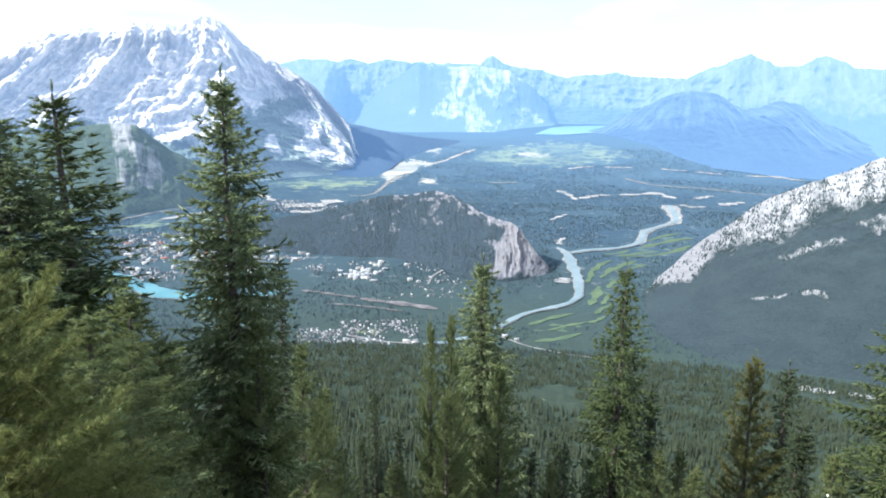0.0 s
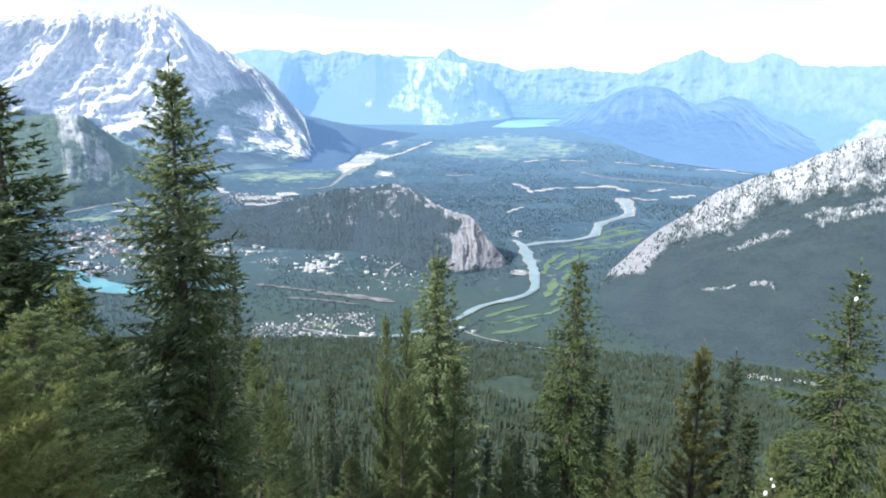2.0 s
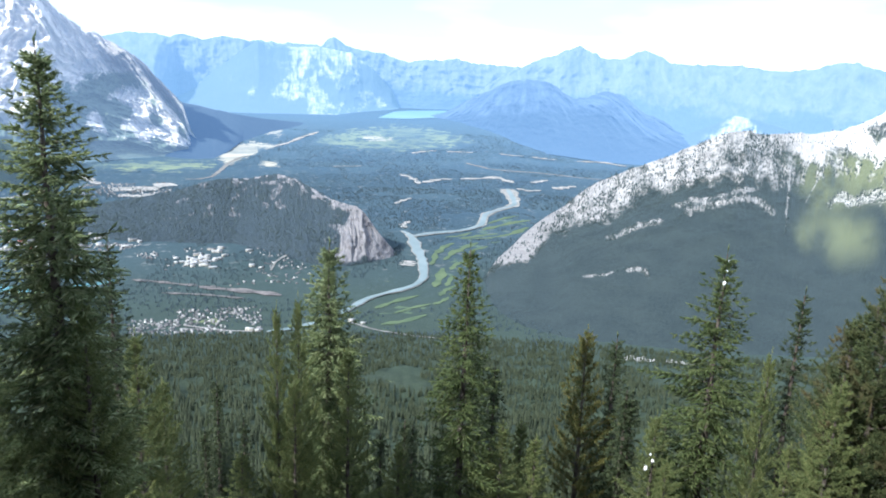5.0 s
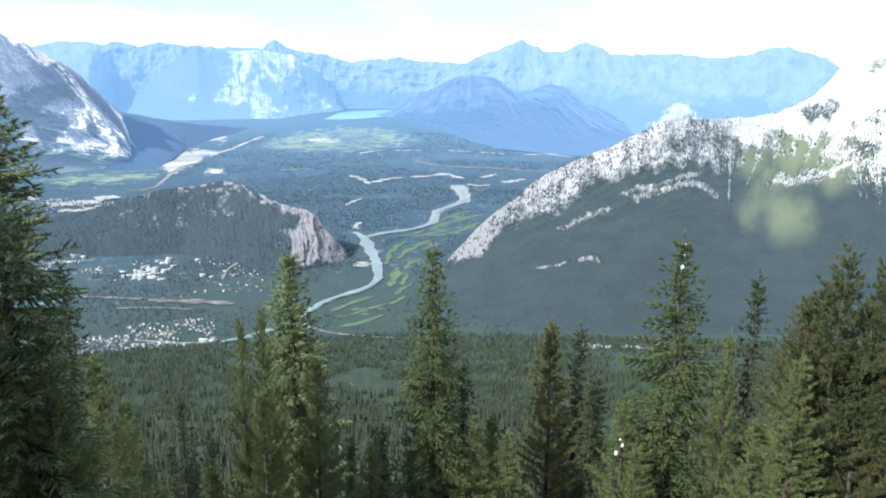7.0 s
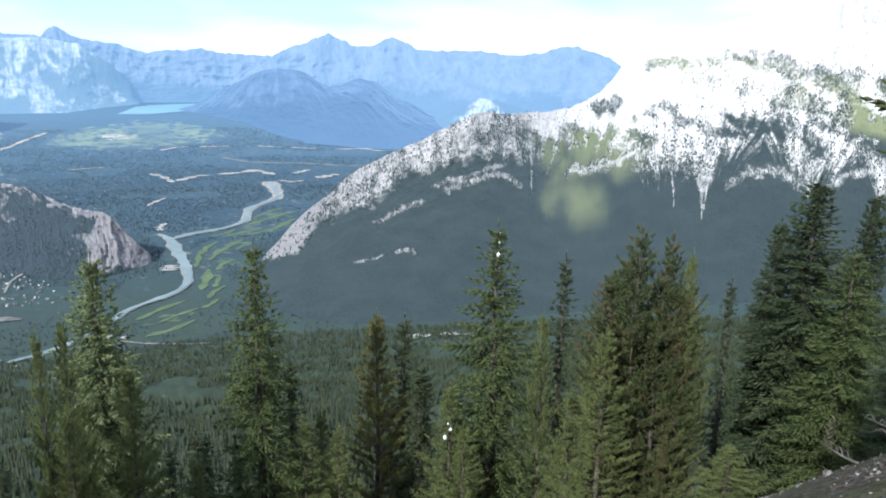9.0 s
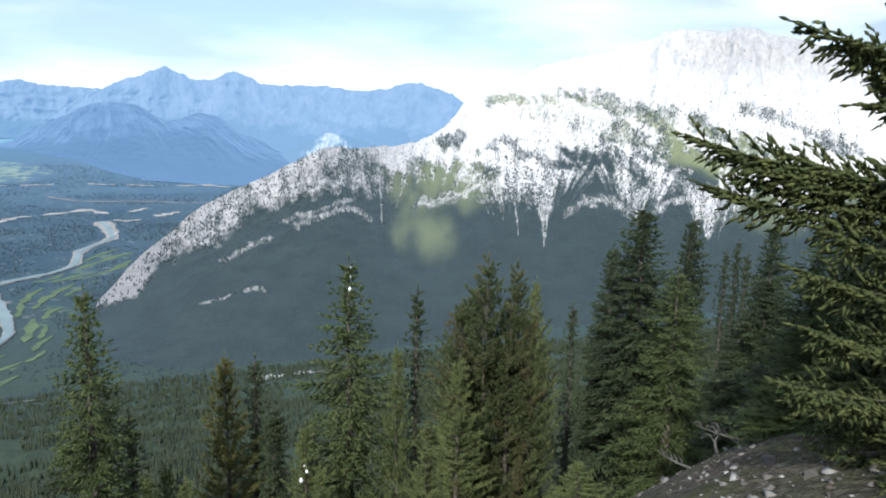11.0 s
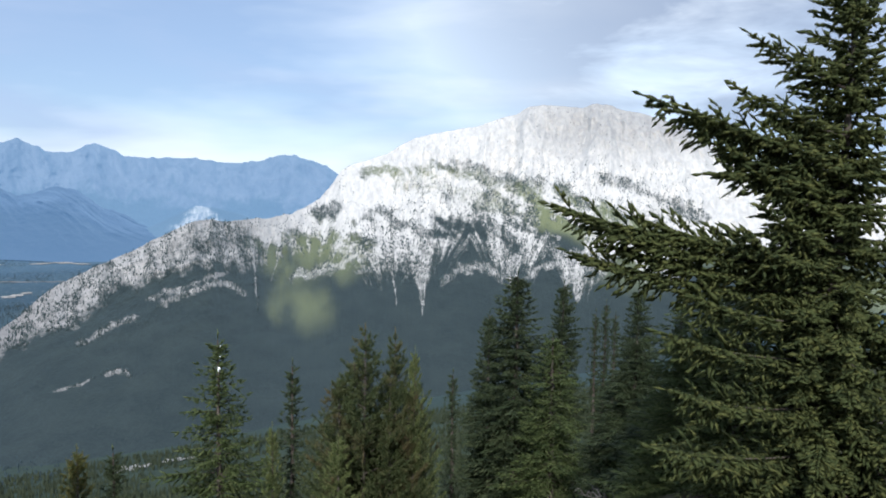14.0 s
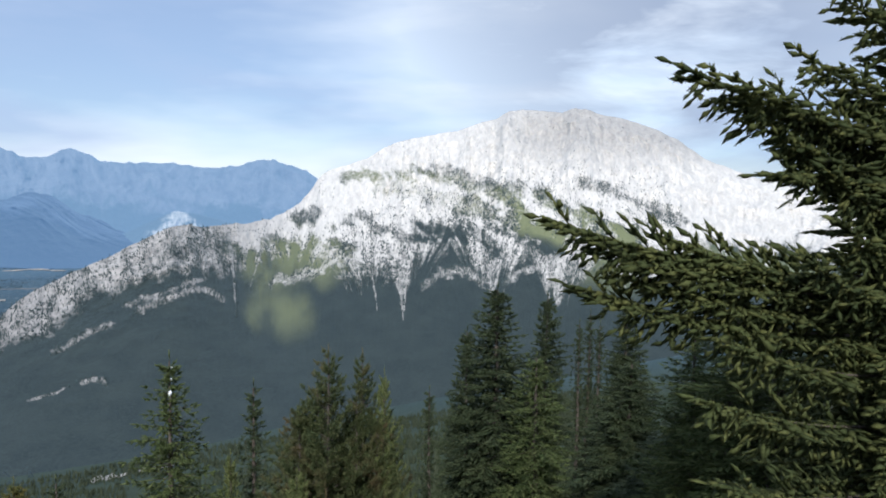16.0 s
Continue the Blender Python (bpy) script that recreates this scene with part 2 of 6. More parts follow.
def ground_mat():
    m = Mat("valley_and_slope", 0.95, 0.1)
    near = m.mix(m.ramp(m.noise(0.6, 6, 0.65), (0.4, 0.0), (0.62, 1.0)), (0.030, 0.040, 0.018), (0.085, 0.085, 0.045))
    scree = m.mix(m.ramp(m.noise(9.0, 8, 0.8), (0.46, 0.0), (0.62, 1.0)), (0.040, 0.031, 0.023), (0.15, 0.13, 0.105))
    scree = m.mix(m.ramp(m.noise(1.3, 4, 0.6), (0.45, 0.0), (0.62, 0.7)), scree, (0.045, 0.050, 0.022))
    near = m.mix(m.attr("scree"), near, scree)
    forest = m.mix(m.ramp(m.noise(0.22, 4, 0.7), (0.36, 0.0), (0.66, 1.0)), (0.034, 0.048, 0.032), (0.056, 0.073, 0.048))
    forest = m.mix(m.ramp(m.noise(0.012, 4, 0.6), (0.42, 0.0), (0.68, 1.0)), forest, (0.050, 0.070, 0.046))
    # Far forest turns blue: haze put into its base colour.
    hazed_forest = m.mix(m.ramp(m.noise(0.09, 6, 0.72), (0.38, 0.0), (0.64, 1.0)), (0.018, 0.030, 0.038), (0.036, 0.054, 0.066))
    forest = m.mix(m.attr("distance"), forest, hazed_forest)
    c = m.mix(m.attr("far"), near, forest)
    golf = m.ramp(m.math("ADD", m.math("MULTIPLY", m.attr("golf"), 0.30), m.math("MULTIPLY", m.math("SUBTRACT", m.noise(0.03, 5, 0.65), 0.5), 2.4)), (0.46, 0.0), (0.54, 1.0))
    c = m.mix(golf, c, m.mix(m.noise(0.05, 4, 0.6), (0.060, 0.092, 0.050), (0.105, 0.14, 0.078)))
    bare = m.mix(m.noise(0.03, 5, 0.6), (0.50, 0.42, 0.28), (0.68, 0.58, 0.40))
    field = m.mix(m.noise(0.02, 5, 0.65), (0.13, 0.17, 0.075), (0.30, 0.32, 0.14))
    c = m.mix(m.ramp(m.math("ADD", m.math("MULTIPLY", m.attr("field"), 0.60), m.math("MULTIPLY", m.math("SUBTRACT", m.noise(0.02, 7, 0.75), 0.5), 2.6)), (0.4, 0.0), (0.6, 1.0)), c, field)
    c = m.mix(m.ramp(m.math("ADD", m.math("MULTIPLY", m.attr("bare"), 1.0), m.math("MULTIPLY", m.math("SUBTRACT", m.noise(0.04, 7, 0.75), 0.5), 2.4)), (0.45, 0.0), (0.58, 1.0)), c, bare)
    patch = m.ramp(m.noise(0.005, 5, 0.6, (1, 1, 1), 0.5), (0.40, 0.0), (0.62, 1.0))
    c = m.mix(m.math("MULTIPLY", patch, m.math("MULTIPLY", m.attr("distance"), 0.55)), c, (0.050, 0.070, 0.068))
    spots = m.math("MULTIPLY", m.ramp(m.noise(0.045, 6, 0.75), (0.585, 0.0), (0.62, 1.0)), m.attr("open"))
    c = m.mix(m.math("MULTIPLY", spots, 0.5), c, (0.24, 0.23, 0.21))
    # Blue-grey veil over the far ground, painted haze.
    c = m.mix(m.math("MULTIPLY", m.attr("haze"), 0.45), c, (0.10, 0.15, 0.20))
    m.colour(c)
    m.bump(m.noise(0.9, 6, 0.7), 0.6, 0.6)
    # Sheen grows with distance to stand in for haze.
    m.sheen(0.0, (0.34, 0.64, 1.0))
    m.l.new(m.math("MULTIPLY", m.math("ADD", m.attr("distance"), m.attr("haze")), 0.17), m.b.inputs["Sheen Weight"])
    return m.m


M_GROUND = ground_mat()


def plain(name, a, b, scale, roughness=0.85, specular=0.2, bump=0.0):
    m = Mat(name, roughness, specular)
    f = m.noise(scale, 5, 0.6)
    m.colour(m.mix(m.ramp(f, (0.35, 0.0), (0.65, 1.0)), a, b))
    if bump:
        m.bump(f, bump, 0.5 / scale)
    return m.m


M_RIVER = plain("glacial_river_water", (0.14, 0.19, 0.20), (0.21, 0.26, 0.27), 0.02, 0.5, 0.3)
M_RIVER_TOWN = plain("turquoise_river_water", (0.07, 0.19, 0.22), (0.11, 0.25, 0.27), 0.02, 0.4, 0.35)
M_LAKE = plain("far_lake_water", (0.15, 0.30, 0.40), (0.19, 0.35, 0.45), 0.004, 0.45, 0.3)
M_GRAVEL = plain("pale_gravel", (0.18, 0.175, 0.165), (0.36, 0.345, 0.325), 0.09)
M_BLUFF = plain("pale_bluff_clay", (0.20, 0.195, 0.19), (0.44, 0.425, 0.40), 0.06)
M_ROAD = plain("pale_road", (0.15, 0.145, 0.14), (0.26, 0.25, 0.24), 0.05)
M_FAIRWAY = plain("mown_fairway_grass", (0.068, 0.102, 0.060), (0.112, 0.152, 0.080), 0.05)
M_SAND = plain("bunker_sand", (0.40, 0.37, 0.31), (0.52, 0.49, 0.42), 0.3)
M_BARK = plain("grey_brown_bark", (0.045, 0.036, 0.030), (0.13, 0.11, 0.095), 6.0, 0.9, 0.15, 0.6)


# ---- ground ----
SLOPE_WAY = 12.0
DROP_D = np.array([-900, -420, -170, -60, -8, 0, 4, 10, 20, 50, 110, 200, 400, 600, 800, 1000, 6000], float)
DROP_Z = np.array([240, 270, 292, 299, 299.5, 298.3, 296.2, 290.8, 283, 265, 227, 177, 100, 44, 0, 0, 0], float)


def ground_z(x, y, rough=True):
    """Height of the ground: the lookout's slope, the valley floor and its rise to the lake."""
    r = np.hypot(x, y)
    d = x * math.sin(radians(SLOPE_WAY)) + y * math.cos(radians(SLOPE_WAY))
    z = np.interp(d, DROP_D, DROP_Z)
    wide = sum(np.interp(d * s + o, DROP_D, DROP_Z) for s, o in ((0.94, 0), (1.06, 0), (1.0, 12), (1.0, -12))) / 4
    z = np.where(r > 120, wide, z)
    bearing = np.degrees(np.arctan2(x, y))
    terrace = 75 * smooth(2500, 3500, r) * smooth(26, 14, bearing)
    z = z + 0.075 * np.minimum(r, 40) * smooth(38, 72, bearing) * smooth(140, 100, bearing) * (1 - smooth(40, 120, r))
    z = np.maximum(z, terrace) if np.ndim(z) else max(z, float(terrace))
    if rough:
        near = smooth(3.0, 9.0, r)
        z = z + near * (1 - smooth(500, 900, r)) * (fbm(x * 0.05, y * 0.05, 2.0, 4) - 0.5) * np.minimum(3.0 + r * 0.03, 16)
        z = z + near * (1 - smooth(60, 120, r)) * (fbm(x * 0.5, y * 0.5, 4.0, 2) - 0.5) * 0.5
        z = z + smooth(700, 1200, r) * (fbm(x * 0.006, y * 0.006, 6.0, 4) - 0.5) * 10 * (1 - smooth(3000, 3400, r))
    return z


def inside(x, y, poly, soft):
    """1 inside a polygon of (bearing, distance) corners, falling to 0 over soft metres."""
    pts = np.array([at(b, r) for b, r in poly])
    hit, near = np.zeros(x.shape, bool), np.full(x.shape, 1e9)
    for (x0, y0), (x1, y1) in zip(pts, np.roll(pts, -1, 0)):
        cross = ((y0 > y) != (y1 > y)) & (x < (x1 - x0) * (y - y0) / (y1 - y0 + 1e-9) + x0)
        hit ^= cross
        t = np.clip(((x - x0) * (x1 - x0) + (y - y0) * (y1 - y0)) / ((x1 - x0) ** 2 + (y1 - y0) ** 2 + 1e-9), 0, 1)
        near = np.minimum(near, np.hypot(x - x0 - t * (x1 - x0), y - y0 - t * (y1 - y0)))
    return np.where(hit, 0.5 + 0.5 * np.minimum(near / soft, 1), 0.5 - 0.5 * np.minimum(near / soft, 1))


FIELDS = [
    [(-13.4, 2330), (-10, 2440), (-5.6, 2450), (-4.4, 2250), (-8.3, 2150), (-13.0, 2200)],
    [(2.0, 2850), (4.2, 3100), (8.6, 3280), (12.1, 3220), (15.1, 2900), (9.5, 2730), (5.1, 2740)],
    [(-27, 1700), (-22, 1760), (-16, 1800), (-16, 1720), (-22, 1660), (-27, 1600)],
    [(-6.4, 862), (-5.0, 868), (-4.2, 845), (-5.4, 830), (-6.4, 842)],
]
GOLF = [
    [(11.4, 1000), (12.2, 1250), (14, 1420), (17, 1570), (19.8, 1570), (18.7, 1380), (15.6, 1180), (13.6, 1010)],
    [(5.0, 860), (9, 945), (11, 965), (12.4, 905), (9, 825)],
]
BARES = [
    [(-4.9, 2500), (-4.2, 2750), (-2.2, 2850), (-2.4, 2570), (-4.2, 2330)],
    [(-2.2, 2980), (-2.0, 3130), (-0.2, 3130), (-0.2, 2960)],
    [(-1.9, 2260), (-1.5, 2400), (-0.6, 2400), (-0.5, 2260)],
    [(6.0, 2930), (6.2, 2985), (8.0, 3000), (8.2, 2950)],
    [(-2.6, 2640), (-2.2, 2740), (-0.6, 2840), (-0.9, 2720)],
]


def build_ground():
    bearings = np.radians(np.concatenate([np.linspace(-62, 98, 700), np.linspace(98, 298, 66)[1:-1]]))
    radii = np.concatenate([[0.0005, 0.7], np.geomspace(1.4, 4930, 240)])
    r, b = np.meshgrid(radii, bearings, indexing="ij")
    x, y = r * np.sin(b), r * np.cos(b)
    z = ground_z(x, y)
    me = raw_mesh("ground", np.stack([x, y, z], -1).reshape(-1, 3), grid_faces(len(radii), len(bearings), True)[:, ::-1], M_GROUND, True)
    mask(me, "far", smooth(60, 160, r))
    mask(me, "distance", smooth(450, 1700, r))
    mask(me, "golf", sum(inside(x, y, p, 30) for p in GOLF))
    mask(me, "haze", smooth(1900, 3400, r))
    mask(me, "open", smooth(900, 1300, r) * (1 - smooth(3000, 3400, r)))
    mask(me, "scree", smooth(0.42, 0.62, fbm(x * 0.25, y * 0.25, 3.0, 4) + 0.25 * smooth(50, 62, np.degrees(b))) * (1 - smooth(14, 40, r)))
    mask(me, "field", sum(inside(x, y, p, 60) for p in FIELDS))
    mask(me, "bare", sum(inside(x, y, p, 30) for p in BARES))
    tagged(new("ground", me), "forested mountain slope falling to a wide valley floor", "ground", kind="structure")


build_ground()


# ---- mountains ----
SURFACES = {}


def mountain(name, label, ridge, base, material, cols, rows, rock, power=1.3, relief=60.0, rib=0.02, back=260.0, jag=3.0, seed=0.0, kind="structure", grass_and_sun=None, gully=1.0, soft=0.15, warp=1.6, grey=None, where=None, shear=None, apex=None, stream=None, rough=0.58):
    """A mountainside between a foot line (bearing, distance, height) and a crest line, with gullies and ribs, and its far side."""
    ridge, base = np.array(ridge, float), np.array(base, float)
    bear = np.linspace(ridge[0, 0], ridge[-1, 0], cols)
    v = np.concatenate([np.linspace(0, 1, rows), 1 + np.linspace(0, 1, 9)[1:] ** 2])
    V, B = np.meshgrid(v, bear, indexing="ij")
    rr, rz = np.interp(B, ridge[:, 0], ridge[:, 1]), np.interp(B, ridge[:, 0], ridge[:, 2])
    br, bz = np.interp(B, base[:, 0], base[:, 1]), np.interp(B, base[:, 0], base[:, 2])
    arc = np.radians(B) * rr
    face = np.minimum(V, 1)
    rz = rz + jag * np.clip((rz - bz) / 150, 0, 1) * (fbm(arc * 0.03, seed, 1.0, 5, 0.6) - 0.5) * 2 * smooth(0.5, 1, face)
    r = br + (rr - br) * face + np.maximum(V - 1, 0) * back
    z = bz + (rz - bz) * face ** power - np.maximum(V - 1, 0) * ((rz - bz) * 0.9 + 60)
    bend = warp / rib * (fbm(arc * rib * 0.45, face * 2.5, seed + 3, 4) - 0.5)
    along = arc + bend
    if apex is not None:
        along = np.radians(B - apex) * rr * 1.6 / (0.55 + 1.1 * (1 - face)) + bend
    if stream is not None:
        along = np.radians(stream(B, face)) * rr + 0.25 * bend
    ribs = ridged(along * rib, face * 1.6, seed, 7, rough) - 0.45
    lumps = ridged(arc * rib * 2.2 + 5, face * 7, seed + 7, 5, 0.6) - 0.5
    lift = np.minimum(1, (rz - bz) / 120).clip(0.15) * smooth(0.0, 0.35, face) * (1 - 0.75 * smooth(0.93, 1.0, face)) * (V <= 1)
    bare = np.clip(rock(B, face, ribs, arc), 0, 1) if where is None else where(B, face)
    push = relief * lift * (soft + (1 - soft) * bare) * (gully * ribs + 0.6 * lumps)
    r = r - push
    z = z + push * 0.12
    x, y = at(B, r)
    me = raw_mesh(name, np.stack([x, y, z], -1).reshape(-1, 3), grid_faces(len(v), cols)[:, ::-1], material, True)
    mask(me, "rock", rock(B, face, ribs, arc))
    side = 0 if shear is None else shear(B)
    fx, fy = arc if apex is None and stream is None else along, face * (rr - br)
    me.attributes.new("flow", "FLOAT_VECTOR", "POINT").data.foreach_set("vector", np.stack([fx * (1 - side) + 1.6 * fy * side, fy * (1 - side) + 0.5 * fx * side, arc * 0 + seed], -1).astype(np.float32).ravel())
    mask(me, "grey", np.zeros_like(B) if grey is None else grey(B, face))
    mask(me, "grass_and_sun", np.zeros_like(B) if grass_and_sun is None else grass_and_sun(B, face, ribs, arc))
    SURFACES[name] = (x[:rows], y[:rows], z[:rows], bare[:rows] * 0 + rock(B, face, ribs, arc)[:rows], face[:rows])
    return tagged(new(name, me), label, "mountain", kind=kind)


def crest(rows, offset=0.0):
    """Crest rows (bearing, distance, degrees above the lookout) as (bearing, distance, height)."""
    return [(b, r, EYE + (r + offset) * math.tan(radians(e))) for b, r, e in rows]


RUNDLE_CREST = crest([(14.90, 1020, -17.50), (16.46, 1090, -15.04), (16.93, 1110, -14.41), (17.83, 1150, -13.45), (18.74, 1200, -12.31), (20.09, 1250, -11.04), (21.87, 1320, -9.76), (23.65, 1370, -8.24), (24.98, 1410, -7.37), (27.18, 1450, -6.39), (28.94, 1480, -5.59), (30.69, 1500, -4.69), (32.42, 1530, -3.80), (33.50, 1550, -3.35), (34.59, 1580, -3.20), (35.90, 1620, -3.43), (37.41, 1670, -3.26), (38.90, 1740, -3.10), (40.59, 1840, -2.76), (41.82, 1910, -2.22), (42.62, 1960, -1.66), (43.39, 1990, -0.82), (44.33, 2040, 0.54), (45.28, 2070, 1.13), (46.59, 2100, 1.48), (47.89, 2130, 1.95), (49.19, 2170, 2.76), (50.49, 2200, 3.32), (51.58, 2220, 3.56), (53.10, 2250, 3.82), (55.27, 2280, 4.29), (56.12, 2300, 4.65), (57.83, 2300, 5.10), (58.87, 2300, 5.66), (59.92, 2300, 5.89), (61.20, 2300, 5.73), (62.88, 2300, 5.58), (63.89, 2300, 5.95), (64.93, 2300, 5.79), (66.17, 2300, 5.39), (67.79, 2300, 5.06), (69.81, 2300, 4.38), (71.40, 2300, 3.58), (73.39, 2300, 2.19), (76.50, 2300, 1.00), (82.00, 2300, -0.40), (96.00, 2300, -2.50)])
RUNDLE_FOOT = [(12.7, 1010, -4), (14.6, 956, -4), (17.5, 824, -4), (22.3, 759, -4), (29.3, 735, -4), (36, 732, -4), (44.2, 741, -4), (60, 800, 0), (96, 900, 20)]


def steepness(b, v):
    """Degrees above or below the lookout of a place on the big ridge's side."""
    c, f = np.array(RUNDLE_CREST, float), np.array(RUNDLE_FOOT, float)
    rr, rz, br, bz = np.interp(b, c[:, 0], c[:, 1]), np.interp(b, c[:, 0], c[:, 2]), np.interp(b, f[:, 0], f[:, 1]), np.interp(b, f[:, 0], f[:, 2])
    return np.degrees(np.arctan2(bz + (rz - bz) * v ** 1.3 - EYE, br + (rr - br) * v))


ROCK_EDGE = ((14.85, -16.5), (15.74, -15.7), (18.41, -14.2), (20.2, -12.6), (21.88, -11.3), (23.46, -10.5), (26.33, -9.2), (28.21, -7.9), (30.39, -6.7), (32.27, -6.1), (33.76, -6.2), (35.64, -6.3), (37.82, -6.6), (39.4, -6.2), (44.55, -7.2), (47.52, -7.6), (50.79, -8.8), (53.46, -7.4), (57.42, -7.7), (60.88, -6.0), (63.36, -8.0), (67.32, -7.2), (95.04, -6))
WOODS = ((54.75, -5.7, 2.4, 1.2, 0.9), (40.79, -5.1, 2.6, 1.3, 0.75), (45.14, -5.4, 1.6, 0.9, 0.55), (43.96, -3.0, 0.9, 0.7, 0.6), (48.51, -3.2, 0.6, 0.9, 0.45), (63.85, -1.5, 3.2, 1.1, 0.7), (60.98, -4.4, 1.7, 1.5, 0.6), (67.81, -3.5, 3.5, 2.0, 0.6), (50.49, 0.4, 2.4, 0.7, 0.55), (54.45, 0.0, 2.4, 0.8, 0.5), (58.21, -1.4, 2.0, 0.9, 0.6), (37.22, -4.6, 1.2, 0.8, 0.4), (34.16, -5.3, 1.6, 0.5, 0.3))
LEDGES = (((30.1, -9.1), (31.78, -8.6), (34.35, -7.8), (35.74, -7.6), 0.26), ((30.79, -9.5), (32.97, -8.8), (35.15, -8.4), (37.12, -8.7), 0.34), ((25.34, -12.0), (27.32, -10.8), (28.31, -10.5), (29.5, -10.2), 0.24), ((23.76, -15.0), (24.75, -14.9), (25.64, -14.8), (26.43, -14.5), 0.1), ((40.4, -7.9), (41.8, -7.5), (43.4, -7.0), (45.6, -6.2), 0.45), ((52.2, -8.3), (53.6, -7.2), (55.2, -6.7), (57.2, -7.6), 0.42), ((59.0, -7.6), (60.2, -6.4), (61.4, -6.2), (62.6, -7.6), 0.35), ((45.6, -7.6), (46.6, -7.2), (47.4, -7.0), (48.2, -7.4), 0.3), ((27.13, -14.2), (27.92, -14.0), (28.51, -14.1), (28.91, -14.4), 0.22))

TREE_EDGE = ((36, -6.6), (38.5, -5.7), (41, -4.6), (43, -4.7), (45.5, -5.9), (47.2, -7.0), (48.3, -6.8), (49.4, -6.6), (50.9, -7.8), (52, -5.9), (54.3, -4.1), (56, -5.3), (57.8, -7.0), (59.3, -5.8), (60.8, -5.2), (62, -6.6), (63, -7.6), (64.5, -6.2), (66.5, -4.8), (69.5, -7), (73, -4), (96, -4))
# Woods among rock; the strip from 42.6 to 44.2 paints a rock shadow.
UPPER_WOODS_AND_SHADE = (((46.4, 0.5), (53.0, 0.9), 0.55, 0.8), ((53.0, 0.9), (59.5, -0.6), 0.75, 0.75), ((58.5, -0.6), (62.0, -4.6), 0.75, 0.9), ((49.0, -0.2), (56.5, -1.6), 0.75, 0.5), ((55.5, -1.6), (62.5, -4.0), 0.9, 0.7), ((56.5, -4.0), (58.0, -5.2), 0.5, 0.5), ((61.5, -0.8), (68.0, -3.8), 0.7, 0.8), ((42.6, -2.8), (44.2, -2.2), 0.5, 0.7), ((47.9, -2.6), (49.0, -3.6), 0.4, 0.6), ((50.2, -2.6), (50.6, -4.2), 0.3, 0.5),
               ((40.5, -4.4), (42.5, -5.0), 0.5, 0.5), ((44.0, -4.6), (46.6, -5.0), 0.5, 0.45), ((52.4, -3.4), (55.6, -3.6), 0.8, 0.75), ((45.4, -3.4), (47.4, -2.4), 0.35, 0.6), ((37.0, -5.0), (39.0, -5.6), 0.5, 0.5), ((65.0, 0.4), (72.0, -2.5), 0.5, 0.6))
CHUTES = (((48.15, -2.6), (48.25, -6.2), (48.72, -10.0), 0.10), ((50.6, -3.1), (51.1, -6.4), (50.75, -10.7), 0.16), ((50.2, -6.4), (50.6, -8.2), (50.8, -10.0), 0.32), ((37.6, -4.6), (37.8, -7.5), (38.0, -10.3), 0.09), ((56.0, -3.6), (57.5, -6.2), (57.8, -8.6), 0.30), ((59.4, -3.4), (58.4, -5.8), (57.9, -8.4), 0.26),
          ((53.5, -8.0), (55.5, -6.8), (57.5, -8.2), 0.2), ((60.4, -4.4), (62.4, -6.4), (63.0, -9.3), 0.36), ((64.0, -4.4), (63.4, -6.6), (63.0, -9.2), 0.30), ((40.2, -4.0), (39.6, -6.2), (39.0, -8.0), 0.10))


